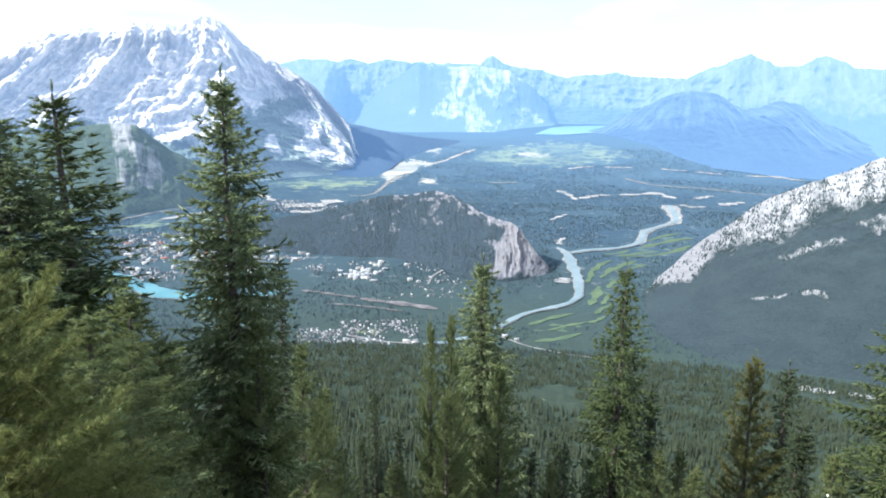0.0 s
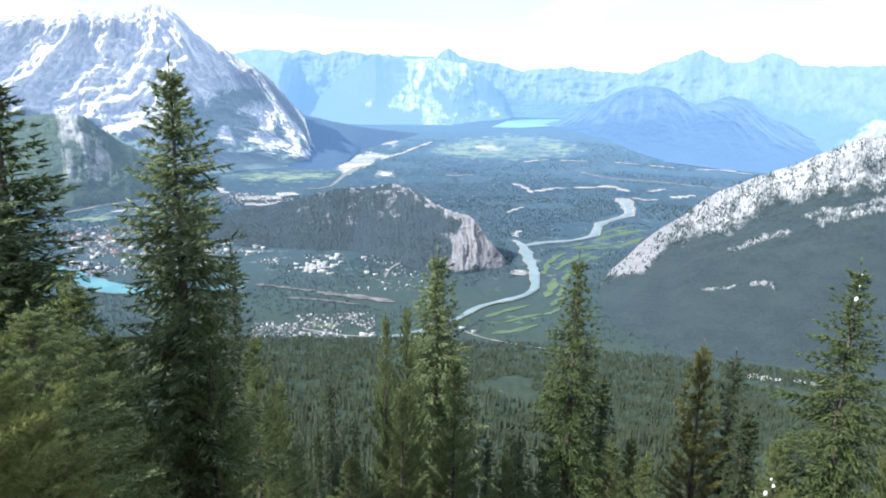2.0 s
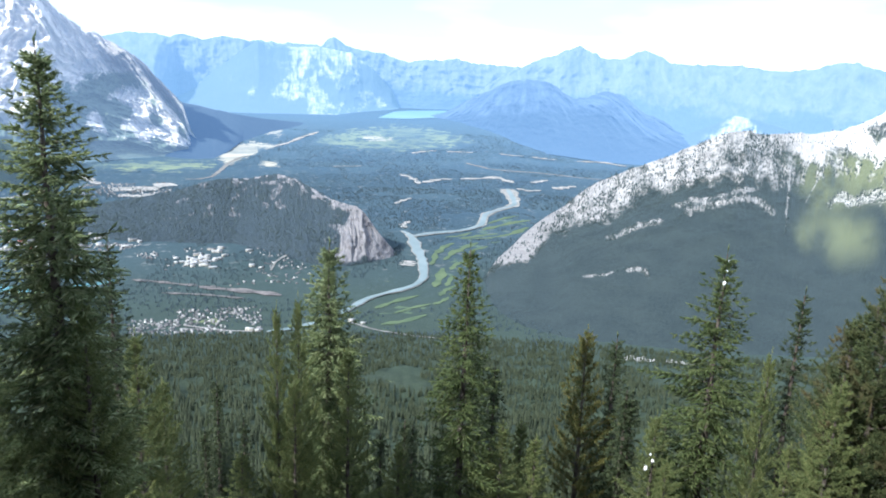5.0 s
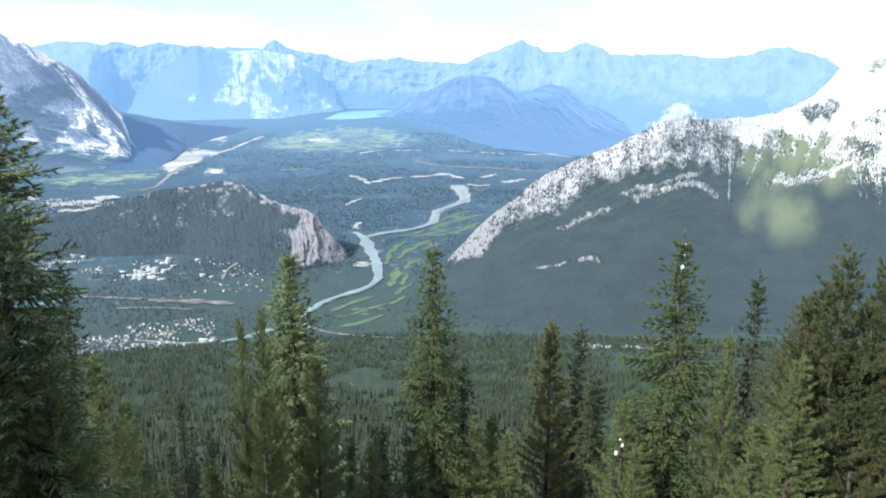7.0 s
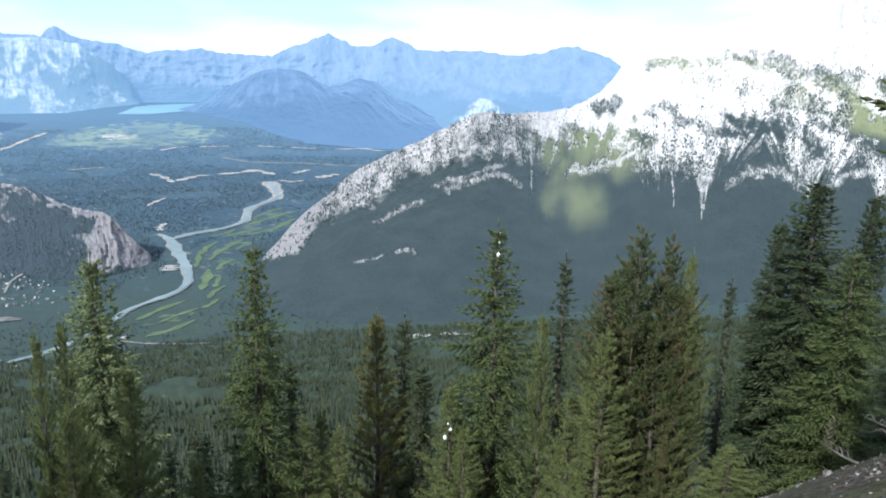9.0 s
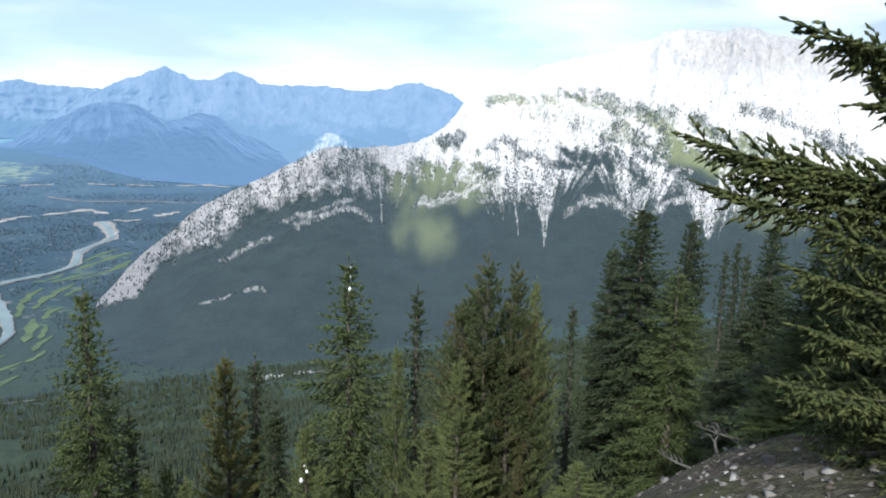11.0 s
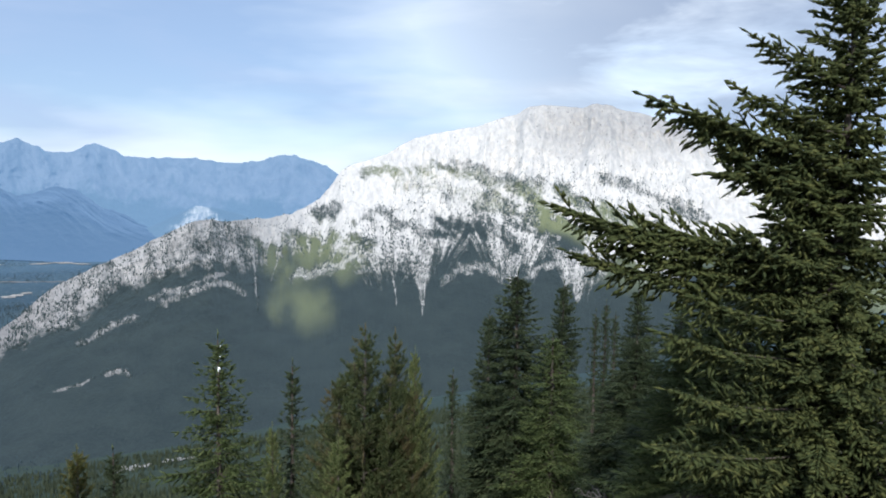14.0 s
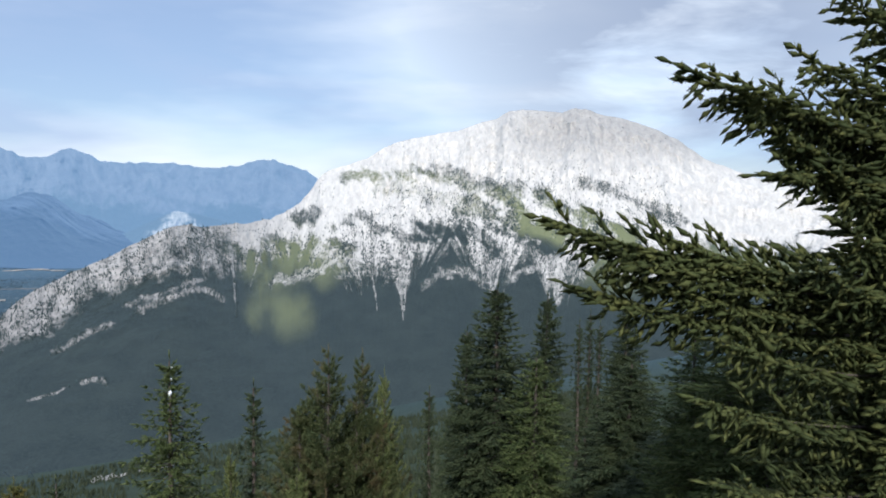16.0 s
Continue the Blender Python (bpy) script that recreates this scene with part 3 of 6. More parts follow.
def rundle_rock(b, v, ribs, arc):
    e = steepness(b, v)
    n, m = fbm(arc * 0.012, v * 5, 21.0, 5), fbm(arc * 0.004, v * 3, 23.0, 4)
    streak = ridged((arc + 120 * v) * 0.016, v * 1.2, 27.0, 4) - 0.5
    low = np.interp(b, *zip(*ROCK_EDGE)) - 0.45 * smooth(24, 30, b)
    q = e + 2.2 * (n - 0.5) + 1.8 * streak
    rock = smooth(low - 1.1, low + 1.0, q) * (0.76 + 0.22 * smooth(0.5, 2.5, e) + 0.55 * smooth(43, 49, b) * smooth(-6, -3, e)) + 0.25 * smooth(1.5, 3.5, e)
    for cb, ce, wb, we, k in WOODS:
        d = np.hypot((b - cb + 2.0 * (m - 0.5) + 2.4 * (n - 0.5)) / wb, (e - ce + 2.4 * (n - 0.5) + 1.8 * streak) / we)
        rock = rock - k * smooth(1.5, 0.35, d)
    s = rundle_stream(b, v)
    fine = fbm(s * 2.6, e * 0.35, 93.0, 4, 0.6) - 0.5
    broad = ridged(s * 0.7, e * 0.20, 95.0, 4) - 0.45
    right = smooth(35.5, 39, b)
    left_trees = fbm(arc * 0.045 + 1.5 * v, v * 3.0, 55.0, 5, 0.62)
    rock = rock * (1 - 0.28 * smooth(0.40, 0.64, left_trees) * smooth(19, 25, b))
    edge = np.interp(b, *zip(*TREE_EDGE))
    grain = fbm(arc * 0.028 + 1.2 * e, e * 1.4, 99.0, 5, 0.6) - 0.5
    open_rock = smooth(edge - 1.9, edge + 0.9, e + 3.0 * fine + 1.6 * broad + 1.0 * (m - 0.5))
    woods = 0 * b
    for (b0, e0), (b1, e1), w, k in UPPER_WOODS_AND_SHADE:
        t = np.clip(((b - b0) * (b1 - b0) + (e - e0) * (e1 - e0)) / ((b1 - b0) ** 2 + (e1 - e0) ** 2), 0, 1)
        d = np.hypot((b - b0 - t * (b1 - b0)) * 0.8, e - e0 - t * (e1 - e0)) / w
        woods = np.maximum(woods, k * smooth(1.7, 0.2, d + 2.6 * grain + 0.8 * fine))
    high = 0.63 + 0.57 * smooth(-7.0, -1.0, e + 4.0 * fine + 2.0 * broad + 2.5 * grain)
    rock = rock * (1 - right) + right * np.clip(open_rock * high - woods, 0, 1.3)
    rock = np.clip(rock, 0, 1.4) + 0.7 * smooth(23, 17, b) * smooth(0.2, 0.5, rock)
    for *line, w in LEDGES:
        x, y = zip(*line)
        off = np.abs(e - np.interp(b, x, y) + 1.3 * (n - 0.5))
        on = smooth(x[0] - 0.5, x[0] + 0.5, b) * smooth(x[-1] + 0.5, x[-1] - 0.5, b)
        rock = np.maximum(rock, 0.54 * on * smooth(w * 2.0, w * 0.3, off + 1.6 * w * (fbm(b * 3.0, e * 3.0, 97.0, 4, 0.6) - 0.42)))
    for (b0, e0), (b1, e1), (b2, e2), w in CHUTES:
        mid = np.interp(-e, (-e0, -e1, -e2), (b0, b1, b2)) + 0.25 * (fbm(e * 1.5, b0, 0.5, 3) - 0.5)
        wide = w * (0.35 + 1.0 * smooth(e2, e0, e)) * (0.6 + 0.9 * vnoise(e * 4, b0, 2.0))
        rock = np.maximum(rock, 0.55 * smooth(wide * 1.8, wide * 0.5, np.abs(b - mid)) * smooth(e2 - 0.2, e2 + 0.3, e) * smooth(e0 + 0.4, e0 - 0.4, e))
    return rock


OUTLETS = np.array([-20.0, 18.0, 26.0, 33.5, 37.7, 41.8, 48.3, 50.9, 57.8, 63.0, 69.5, 77.0, 120.0])


def rundle_stream(b, v):
    """Bearing of the crest from which the water of a place on the big ridge runs down: chutes draw together into outlets."""
    e = steepness(b, v)
    c = OUTLETS[np.abs(b[..., None] - OUTLETS).argmin(-1)]
    k = 1 - 0.72 * smooth(-1.5, -9.5, e + 1.2 * (fbm(b * 0.5, e * 0.3, 91.0, 3) - 0.5)) * smooth(36, 42, b)
    return c + (b - c) / k


def rundle_grass_and_sun(b, v, ribs, arc):
    e = steepness(b, v)
    n = fbm(arc * 0.010, e * 0.5, 33.0, 5) - 0.5
    band = smooth(2.0, 0.4, np.abs(e - 0.5 + 0.22 * (b - 48) + 2.0 * n)) * smooth(45, 47, b)
    # Paler green painted here stands in for a sunlit patch of forest.
    sun_patch = smooth(1.4, 0.0, np.hypot((b - 41.2 + 3 * n) / 2.2, (e + 10.0 + 0.25 * (b - 41.2) + 2 * n) / 2.0))
    # These olive areas are partly grass, partly sunlight put into forest colour.
    slope = smooth(1.5, 0.3, np.hypot((b - 43.0 + 4 * n) / 4.6, (e + 5.6 + 3 * n) / 2.2))
    right_side = smooth(1.5, 0.3, np.hypot((b - 63.5 + 4 * n) / 5.0, (e + 3.0 + 0.5 * (b - 63.5) + 2 * n) / 1.8))
    lower = smooth(1.5, 0.3, np.hypot((b - 66.5 + 4 * n) / 3.0, (e + 7.0 + 2 * n) / 1.6))
    return np.clip(0.8 * band + 0.65 * sun_patch + 0.75 * slope + 0.8 * right_side + 0.5 * lower, 0, 0.95)


# Grey here paints cloud shade: left shoulder, upper right flank, lower rock.
mountain("mountain_ridge", "pale limestone mountain with dark forested lower slopes", RUNDLE_CREST, RUNDLE_FOOT, M_RUNDLE, 1150, 260, rundle_rock, 1.3, 150.0, 0.0065, 400.0, 4.0, 2.0, grass_and_sun=rundle_grass_and_sun, soft=0.04, stream=rundle_stream, grey=lambda b, v: np.maximum(smooth(45, 37, b) * (0.52 + 0.36 * smooth(28, 19, b)), np.maximum(0.50 * smooth(54, 64, b) * smooth(0.5, 4.0, steepness(b, v)), 0.18 * smooth(-2.5, -7.0, steepness(b, v)) * smooth(40, 46, b))), where=lambda b, v: smooth(0.45, 0.75, v) * (0.20 * smooth(18, 30, b) + 0.50 * smooth(44, 52, b)), shear=lambda b: 1.0 * smooth(27, 20, b))

CASCADE_CREST = crest([(-60.00, 3000, -1.90), (-44.60, 3000, -1.00), (-36.80, 2950, 0.70), (-30.43, 2891, 1.80), (-29.60, 2863, 2.11), (-28.73, 2850, 2.60), (-28.04, 2850, 2.88), (-27.35, 2850, 3.15), (-26.68, 2850, 3.07), (-25.96, 2850, 3.42), (-25.08, 2850, 3.64), (-24.73, 2850, 3.65), (-24.05, 2850, 3.30), (-23.32, 2850, 3.51), (-22.57, 2850, 3.91), (-22.18, 2850, 4.19), (-21.83, 2850, 4.01), (-20.90, 2850, 4.15), (-20.34, 2850, 4.21), (-19.61, 2850, 3.97), (-18.83, 2850, 4.30), (-18.03, 2850, 4.78), (-17.64, 2850, 4.95), (-17.07, 2850, 4.81), (-16.50, 2850, 4.64), (-15.93, 2850, 4.26), (-15.37, 2850, 3.69), (-14.82, 2850, 2.91), (-14.04, 2850, 2.37), (-13.25, 2850, 1.93), (-12.45, 2850, 1.62), (-11.45, 2850, 0.98), (-10.43, 2850, 0.32), (-9.62, 2850, -0.30), (-9.00, 2850, -1.01), (-8.38, 2850, -1.64), (-7.76, 2815, -2.27), (-7.22, 2761, -3.00), (-7.02, 2749, -3.77), (-6.74, 2732, -4.85), (-6.10, 2700, -5.72), (-5.67, 2700, -6.16)])
CASCADE_FOOT = [(-60, 2600, -5), (-45, 2500, -5), (-31.7, 2400, -5), (-20.9, 2250, -5), (-14.7, 2330, -5), (-10, 2480, -5), (-5.6, 2600, -10)]


def cascade_height(b, v):
    """Degrees above or below the lookout of a place on the high peak's side."""
    c, f = np.array(CASCADE_CREST, float), np.array(CASCADE_FOOT, float)
    rr, rz, br, bz = np.interp(b, c[:, 0], c[:, 1]), np.interp(b, c[:, 0], c[:, 2]), np.interp(b, f[:, 0], f[:, 1]), np.interp(b, f[:, 0], f[:, 2])
    return np.degrees(np.arctan2(bz + (rz - bz) * v ** 1.25 - EYE, br + (rr - br) * v))


def cascade_rock(b, v, ribs, arc):
    e = cascade_height(b, v)
    n, k = fbm(arc * 0.006, v * 4, 41.0, 5), fbm(arc * 0.02, v * 8, 43.0, 4)
    low = np.interp(b, (-45, -30, -27, -23.5, -21.3, -19.5, -17.9, -16.6, -15.9, -14, -12.4, -11, -9.4, -8), (-2.2, -2.4, -2.4, -2.7, -3.7, -4.2, -4.9, -3.2, -2.1, -1.8, -1.5, -0.9, -1.6, -2.6))
    rock = smooth(low - 0.5, low + 0.5, e + 2.2 * (n - 0.5) + 1.0 * (k - 0.5) + 0.8 * ribs)
    base = np.interp(b, (-14.5, -13.6, -11.6, -9.0, -7.4, -6.0), (-4.6, -4.8, -5.6, -5.9, -6.1, -6.2))
    top = np.interp(b, (-14.5, -13.6, -11.6, -9.0, -7.0), (-4.4, -3.8, -2.1, -1.2, -2.6))
    spur = smooth(base - 0.2, base + 0.3, e) * smooth(top + 0.4, top - 0.3, e + 1.2 * (n - 0.5)) * smooth(-14.4, -13.2, b)
    return np.maximum(rock, 0.75 * spur * smooth(0.34, 0.56, k + 0.12 * ribs))


# Grey here paints shade on the right shoulder and upper-left crest.
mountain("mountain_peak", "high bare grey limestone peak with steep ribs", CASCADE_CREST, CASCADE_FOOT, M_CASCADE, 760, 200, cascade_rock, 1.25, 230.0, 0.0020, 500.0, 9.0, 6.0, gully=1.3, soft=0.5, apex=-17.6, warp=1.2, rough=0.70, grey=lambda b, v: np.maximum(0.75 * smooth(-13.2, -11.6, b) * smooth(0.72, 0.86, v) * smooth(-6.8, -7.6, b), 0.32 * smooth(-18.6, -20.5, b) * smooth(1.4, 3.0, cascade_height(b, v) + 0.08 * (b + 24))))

HILL_CREST = crest([(-50.00, 2050, -5.00), (-40.00, 2050, -3.70), (-27.66, 2050, -3.47), (-25.85, 2050, -2.82), (-24.03, 2050, -2.65), (-22.57, 2050, -2.87), (-21.68, 2050, -3.61), (-20.42, 2050, -4.65), (-18.91, 2050, -5.51), (-17.95, 2050, -6.16), (-16.20, 2120, -8.40)])
HILL_FOOT = [(-50, 1900, -6), (-40.8, 1880, -6), (-31.3, 1832, -6), (-23.7, 1850, -6), (-19.8, 1920, -6), (-16.2, 2060, -10)]
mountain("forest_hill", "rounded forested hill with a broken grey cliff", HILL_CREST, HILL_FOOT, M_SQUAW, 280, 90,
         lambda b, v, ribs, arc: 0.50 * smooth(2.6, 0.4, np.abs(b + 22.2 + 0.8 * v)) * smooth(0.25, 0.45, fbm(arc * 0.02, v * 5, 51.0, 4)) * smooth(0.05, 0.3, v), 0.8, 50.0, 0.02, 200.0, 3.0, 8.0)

TUNNEL_CREST = crest([(-15.11, 1479, -10.50), (-12.53, 1474, -9.95), (-9.92, 1469, -9.59), (-8.16, 1454, -9.32), (-5.93, 1436, -8.65), (-4.15, 1421, -8.36), (-2.82, 1405, -8.36), (-0.58, 1376, -8.01), (0.76, 1338, -8.35), (2.11, 1300, -9.09), (3.47, 1252, -9.87), (4.82, 1210, -10.29), (5.49, 1199, -10.41), (6.18, 1187, -10.92), (7.11, 1177, -12.22), (8.28, 1175, -13.50), (9.22, 1186, -14.56), (9.90, 1195, -15.20)])
TUNNEL_FOOT = [(-15.8, 1420, -6), (-12, 1330, -6), (-8, 1290, -6), (-4, 1270, -6), (-1, 1180, -6), (1.5, 1110, -6), (3.5, 1095, -6), (4.9, 1096, -6), (6.5, 1117, -6), (8.1, 1150, -6), (9.2, 1178, -6), (9.9, 1190, -8)]


def tunnel_rock(b, v, ribs, arc):
    n = fbm(arc * 0.03, v * 5, 61.0, 4)
    cliff = smooth(3.5, 4.1, b + 0.8 * (n - 0.5) - 1.4 * v) * smooth(9.0, 8.0, b + 0.6 * (n - 0.5)) * smooth(0.08, 0.2, v + 0.2 * (n - 0.5))
    crown = smooth(0.78, 0.94, v + 0.22 * (n - 0.5)) * smooth(-5.5, -3.5, b) * smooth(0.42, 0.58, fbm(arc * 0.10, v * 16, 63.0, 4)) * 0.75
    spots = smooth(0.50, 0.64, fbm(arc * 0.08, v * 12, 65.0, 4)) * smooth(0.36, 0.56, n) * smooth(-13, -8, b) * smooth(0.2, 0.5, v) * 0.46
    return np.maximum(np.maximum(cliff, crown), spots)


mountain("cliff_hill", "low forested hill with a pale sheer rock face", TUNNEL_CREST, TUNNEL_FOOT, M_TUNNEL, 420, 110, tunnel_rock, 0.9, 20.0, 0.09, 260.0, 2.5, 11.0, gully=1.2, soft=0.3)

FAR_CREST = crest([(-20.00, 4850, 1.20), (-16.30, 4850, 1.40), (-12.04, 4850, 1.58), (-10.79, 4850, 1.88), (-8.92, 4850, 1.90), (-7.87, 4850, 1.71), (-7.02, 4850, 2.05), (-5.75, 4850, 1.64), (-4.04, 4850, 1.95), (-2.76, 4850, 1.75), (-1.04, 4850, 1.68), (0.68, 4850, 1.64), (2.83, 4850, 1.57), (3.33, 4850, 2.11), (3.67, 4850, 2.28), (4.11, 4850, 2.03), (4.54, 4850, 1.70), (5.83, 4850, 1.37), (7.54, 4850, 1.17), (9.25, 4850, 0.63), (10.49, 4850, 0.89), (11.74, 4850, 0.85), (12.96, 4850, 1.06), (13.79, 4850, 0.85), (15.42, 4850, 0.69), (17.02, 4850, 0.66), (19.50, 4850, 0.50)])
half_rock = lambda b, v, ribs, arc: smooth(0.35, 0.75, v + 0.5 * (fbm(arc * 0.006, v * 4, 71.0, 4) - 0.5))
# Haze on the backdrop ranges is emission in their materials.
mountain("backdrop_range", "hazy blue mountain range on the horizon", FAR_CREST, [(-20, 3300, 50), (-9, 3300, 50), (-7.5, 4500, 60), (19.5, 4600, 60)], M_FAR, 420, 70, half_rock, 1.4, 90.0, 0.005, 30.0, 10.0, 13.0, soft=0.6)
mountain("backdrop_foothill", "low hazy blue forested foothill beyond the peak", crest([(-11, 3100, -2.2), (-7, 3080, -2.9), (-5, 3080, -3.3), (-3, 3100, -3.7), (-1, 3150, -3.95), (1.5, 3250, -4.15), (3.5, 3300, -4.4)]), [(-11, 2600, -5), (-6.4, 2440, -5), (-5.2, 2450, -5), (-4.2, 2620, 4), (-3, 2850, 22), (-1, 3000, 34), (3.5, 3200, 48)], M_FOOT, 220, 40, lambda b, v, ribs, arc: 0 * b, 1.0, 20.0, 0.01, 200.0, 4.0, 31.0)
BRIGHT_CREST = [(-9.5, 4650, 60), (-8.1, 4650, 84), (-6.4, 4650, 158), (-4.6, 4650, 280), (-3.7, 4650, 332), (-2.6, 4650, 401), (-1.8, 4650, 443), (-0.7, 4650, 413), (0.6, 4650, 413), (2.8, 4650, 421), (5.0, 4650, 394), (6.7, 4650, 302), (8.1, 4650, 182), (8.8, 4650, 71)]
# Pale rock is massed round bearing 3 as a painted sunlit patch.
mountain("backdrop_pale_range", "pale limestone range behind the lake with a painted sunlit patch", BRIGHT_CREST, [(-9.5, 3300, 52), (4, 3500, 60), (6, 3900, 60), (8.8, 4300, 60)], M_BRIGHT, 320, 70, lambda b, v, ribs, arc: 0.6 * smooth(0.36, 1.0, 0.75 * np.exp(-((b - 3.2 + 2.5 * (v - 0.6)) / 4.6) ** 2) + 2.2 * (fbm(arc * 0.010, v * 4, 75.0, 6) - 0.5) + 0.3 * ribs + 0.12 * v) + 0.25 * smooth(0.5, 0.8, fbm(arc * 0.008, v * 4, 78.0, 5)) * smooth(0.4, 0.9, v), 1.8, 90.0, 0.008, 120.0, 5.0, 17.0)
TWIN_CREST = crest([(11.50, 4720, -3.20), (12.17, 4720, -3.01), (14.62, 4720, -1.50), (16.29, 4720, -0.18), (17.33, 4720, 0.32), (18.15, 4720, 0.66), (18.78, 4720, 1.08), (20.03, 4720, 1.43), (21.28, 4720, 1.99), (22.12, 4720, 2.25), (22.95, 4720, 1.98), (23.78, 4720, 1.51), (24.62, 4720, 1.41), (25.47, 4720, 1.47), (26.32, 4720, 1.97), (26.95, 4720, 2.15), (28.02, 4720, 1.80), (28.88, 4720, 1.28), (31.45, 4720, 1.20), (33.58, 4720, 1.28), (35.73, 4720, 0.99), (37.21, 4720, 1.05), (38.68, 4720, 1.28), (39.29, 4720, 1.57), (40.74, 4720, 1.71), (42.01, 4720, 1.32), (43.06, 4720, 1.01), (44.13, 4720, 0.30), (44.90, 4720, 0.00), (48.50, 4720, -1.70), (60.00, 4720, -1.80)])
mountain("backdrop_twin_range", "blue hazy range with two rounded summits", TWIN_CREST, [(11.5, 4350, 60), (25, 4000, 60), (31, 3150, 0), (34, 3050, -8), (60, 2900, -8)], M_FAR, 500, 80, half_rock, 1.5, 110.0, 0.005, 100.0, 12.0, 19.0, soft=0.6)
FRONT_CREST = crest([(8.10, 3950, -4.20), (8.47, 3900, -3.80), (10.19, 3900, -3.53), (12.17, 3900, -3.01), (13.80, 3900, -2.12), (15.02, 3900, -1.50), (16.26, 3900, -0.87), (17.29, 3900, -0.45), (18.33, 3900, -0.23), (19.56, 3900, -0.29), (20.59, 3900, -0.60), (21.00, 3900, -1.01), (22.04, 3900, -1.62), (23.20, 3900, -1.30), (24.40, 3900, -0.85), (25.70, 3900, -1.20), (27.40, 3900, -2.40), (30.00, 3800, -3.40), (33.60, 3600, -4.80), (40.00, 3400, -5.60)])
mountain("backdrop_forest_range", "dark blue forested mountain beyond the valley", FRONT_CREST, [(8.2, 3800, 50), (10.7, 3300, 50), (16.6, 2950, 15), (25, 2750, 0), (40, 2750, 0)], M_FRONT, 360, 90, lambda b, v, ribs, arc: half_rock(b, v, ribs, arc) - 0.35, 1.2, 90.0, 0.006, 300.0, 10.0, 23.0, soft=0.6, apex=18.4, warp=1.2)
# Added spur that carries a painted sunlit patch near bearing 33.6.
SUN_PAINTED_CREST = crest([(28.6, 3600, -4.6), (31.0, 3600, -3.5), (32.6, 3600, -2.7), (33.6, 3600, -2.25), (35.0, 3600, -2.4), (37.0, 3600, -2.9), (40.0, 3600, -3.8), (44.0, 3600, -4.6)])
mountain("backdrop_sunlit_slope", "added spur of the far range with sunlight painted pale", SUN_PAINTED_CREST, [(28, 3150, 0), (44, 3150, -5)], M_SUN_PAINTED, 220, 60, lambda b, v, ribs, arc: half_rock(b, v, ribs, arc) * 0.12 + 0.5 * smooth(2.2, 0.2, np.abs(b - 33.6 + 3 * (fbm(arc * 0.01, v * 3, 77.0, 4) - 0.5))) * smooth(0.2, 0.7, v), 1.2, 90.0, 0.008, 60.0, 3.0, 29.0)


# ---- river, lake, roads, fairways ----
def ribbon(name, label, category, pts, widths, material, lift=0.8, kind="structure"):
    """A strip along a line of (bearing, distance), lying on the ground."""
    p = np.array([at(b, r) for b, r in pts])
    d = np.concatenate([[0], np.cumsum(np.hypot(*np.diff(p, axis=0).T))])
    s = np.linspace(0, d[-1], max(30, int(d[-1] / 6)))
    k = np.ones(7) / 7
    c = np.stack([np.convolve(np.pad(np.interp(s, d, p[:, i]), 3, "edge"), k, "valid") for i in (0, 1)], 1)
    w = np.interp(s, np.linspace(0, d[-1], len(widths)), widths) * (0.45 + 1.1 * fbm(s * 0.04, 2.0, d[-1], 4))
    t = np.gradient(c, axis=0)
    t /= np.linalg.norm(t, axis=1)[:, None] + 1e-9
    n = np.stack([-t[:, 1], t[:, 0]], 1)
    across = np.linspace(-0.5, 0.5, 5)
    xy = c[:, None] + n[:, None] * (w[:, None] * across)[..., None]
    z = ground_z(xy[..., 0], xy[..., 1]) + lift
    z = z * 0.0 + (ground_z(c[:, 0], c[:, 1]) + lift)[:, None] * 0.5 + z * 0.5
    me = raw_mesh(name, np.concatenate([xy, z[..., None]], -1).reshape(-1, 3), grid_faces(len(s), 5), material, True)
    return tagged(new(name, me), label, category, kind=kind)


RIVER_A = [(-1.8, 799), (2.2, 839), (4.8, 889), (6.4, 940), (8.2, 965), (10.2, 998), (11.1, 1045), (10.9, 1142), (10.3, 1236), (10.0, 1314), (9.1, 1369)]
RIVER_B = [(10.1, 1318), (12.0, 1373), (14.2, 1413), (15.5, 1460), (15.8, 1571), (17.1, 1649), (18.1, 1710), (17.8, 1844), (17.4, 1959)]
RIVER_C = [(-27.5, 1330), (-25.6, 1287), (-24.1, 1213), (-22.9, 1143), (-21.5, 1099), (-17.3, 1049), (-12.1, 1071)]
for line, gravel, wet in ((RIVER_A, (8, 11, 10, 13, 17, 20, 20, 12), (7, 9, 8, 10, 14, 17, 15, 6)), (RIVER_B, (14, 18, 22, 22, 30, 44), (9, 12, 13, 10, 13, 10)), (RIVER_C, (30, 34, 36, 26, 16), (26, 30, 34, 24, 12))):
    ribbon("gravel_bank", "pale gravel bank along the river", "river bank", line, gravel, M_GRAVEL, 1.2)
    ribbon("river_water", "pale turquoise glacial river", "river", line, wet, M_RIVER_TOWN if line is RIVER_C else M_RIVER, 2.0)

lake_pts = [(7.1, 3560), (8.3, 4124), (9.4, 4300), (13.0, 4500), (14.0, 4300), (12.0, 3771), (9.4, 3560), (8.4, 3540)]
lake_xy = np.array([at(b, r) for b, r in lake_pts])
lake_bm = bmesh.new()
lake_bm.faces.new([lake_bm.verts.new((x, y, 76.2)) for x, y in lake_xy])
bmesh.ops.triangulate(lake_bm, faces=lake_bm.faces[:])
lake_me = bpy.data.meshes.new("lake_water")
lake_bm.to_mesh(lake_me)
lake_me.materials.append(M_LAKE)
tagged(new("lake_water", lake_me), "pale blue mountain lake far down the valley", "lake", kind="structure")

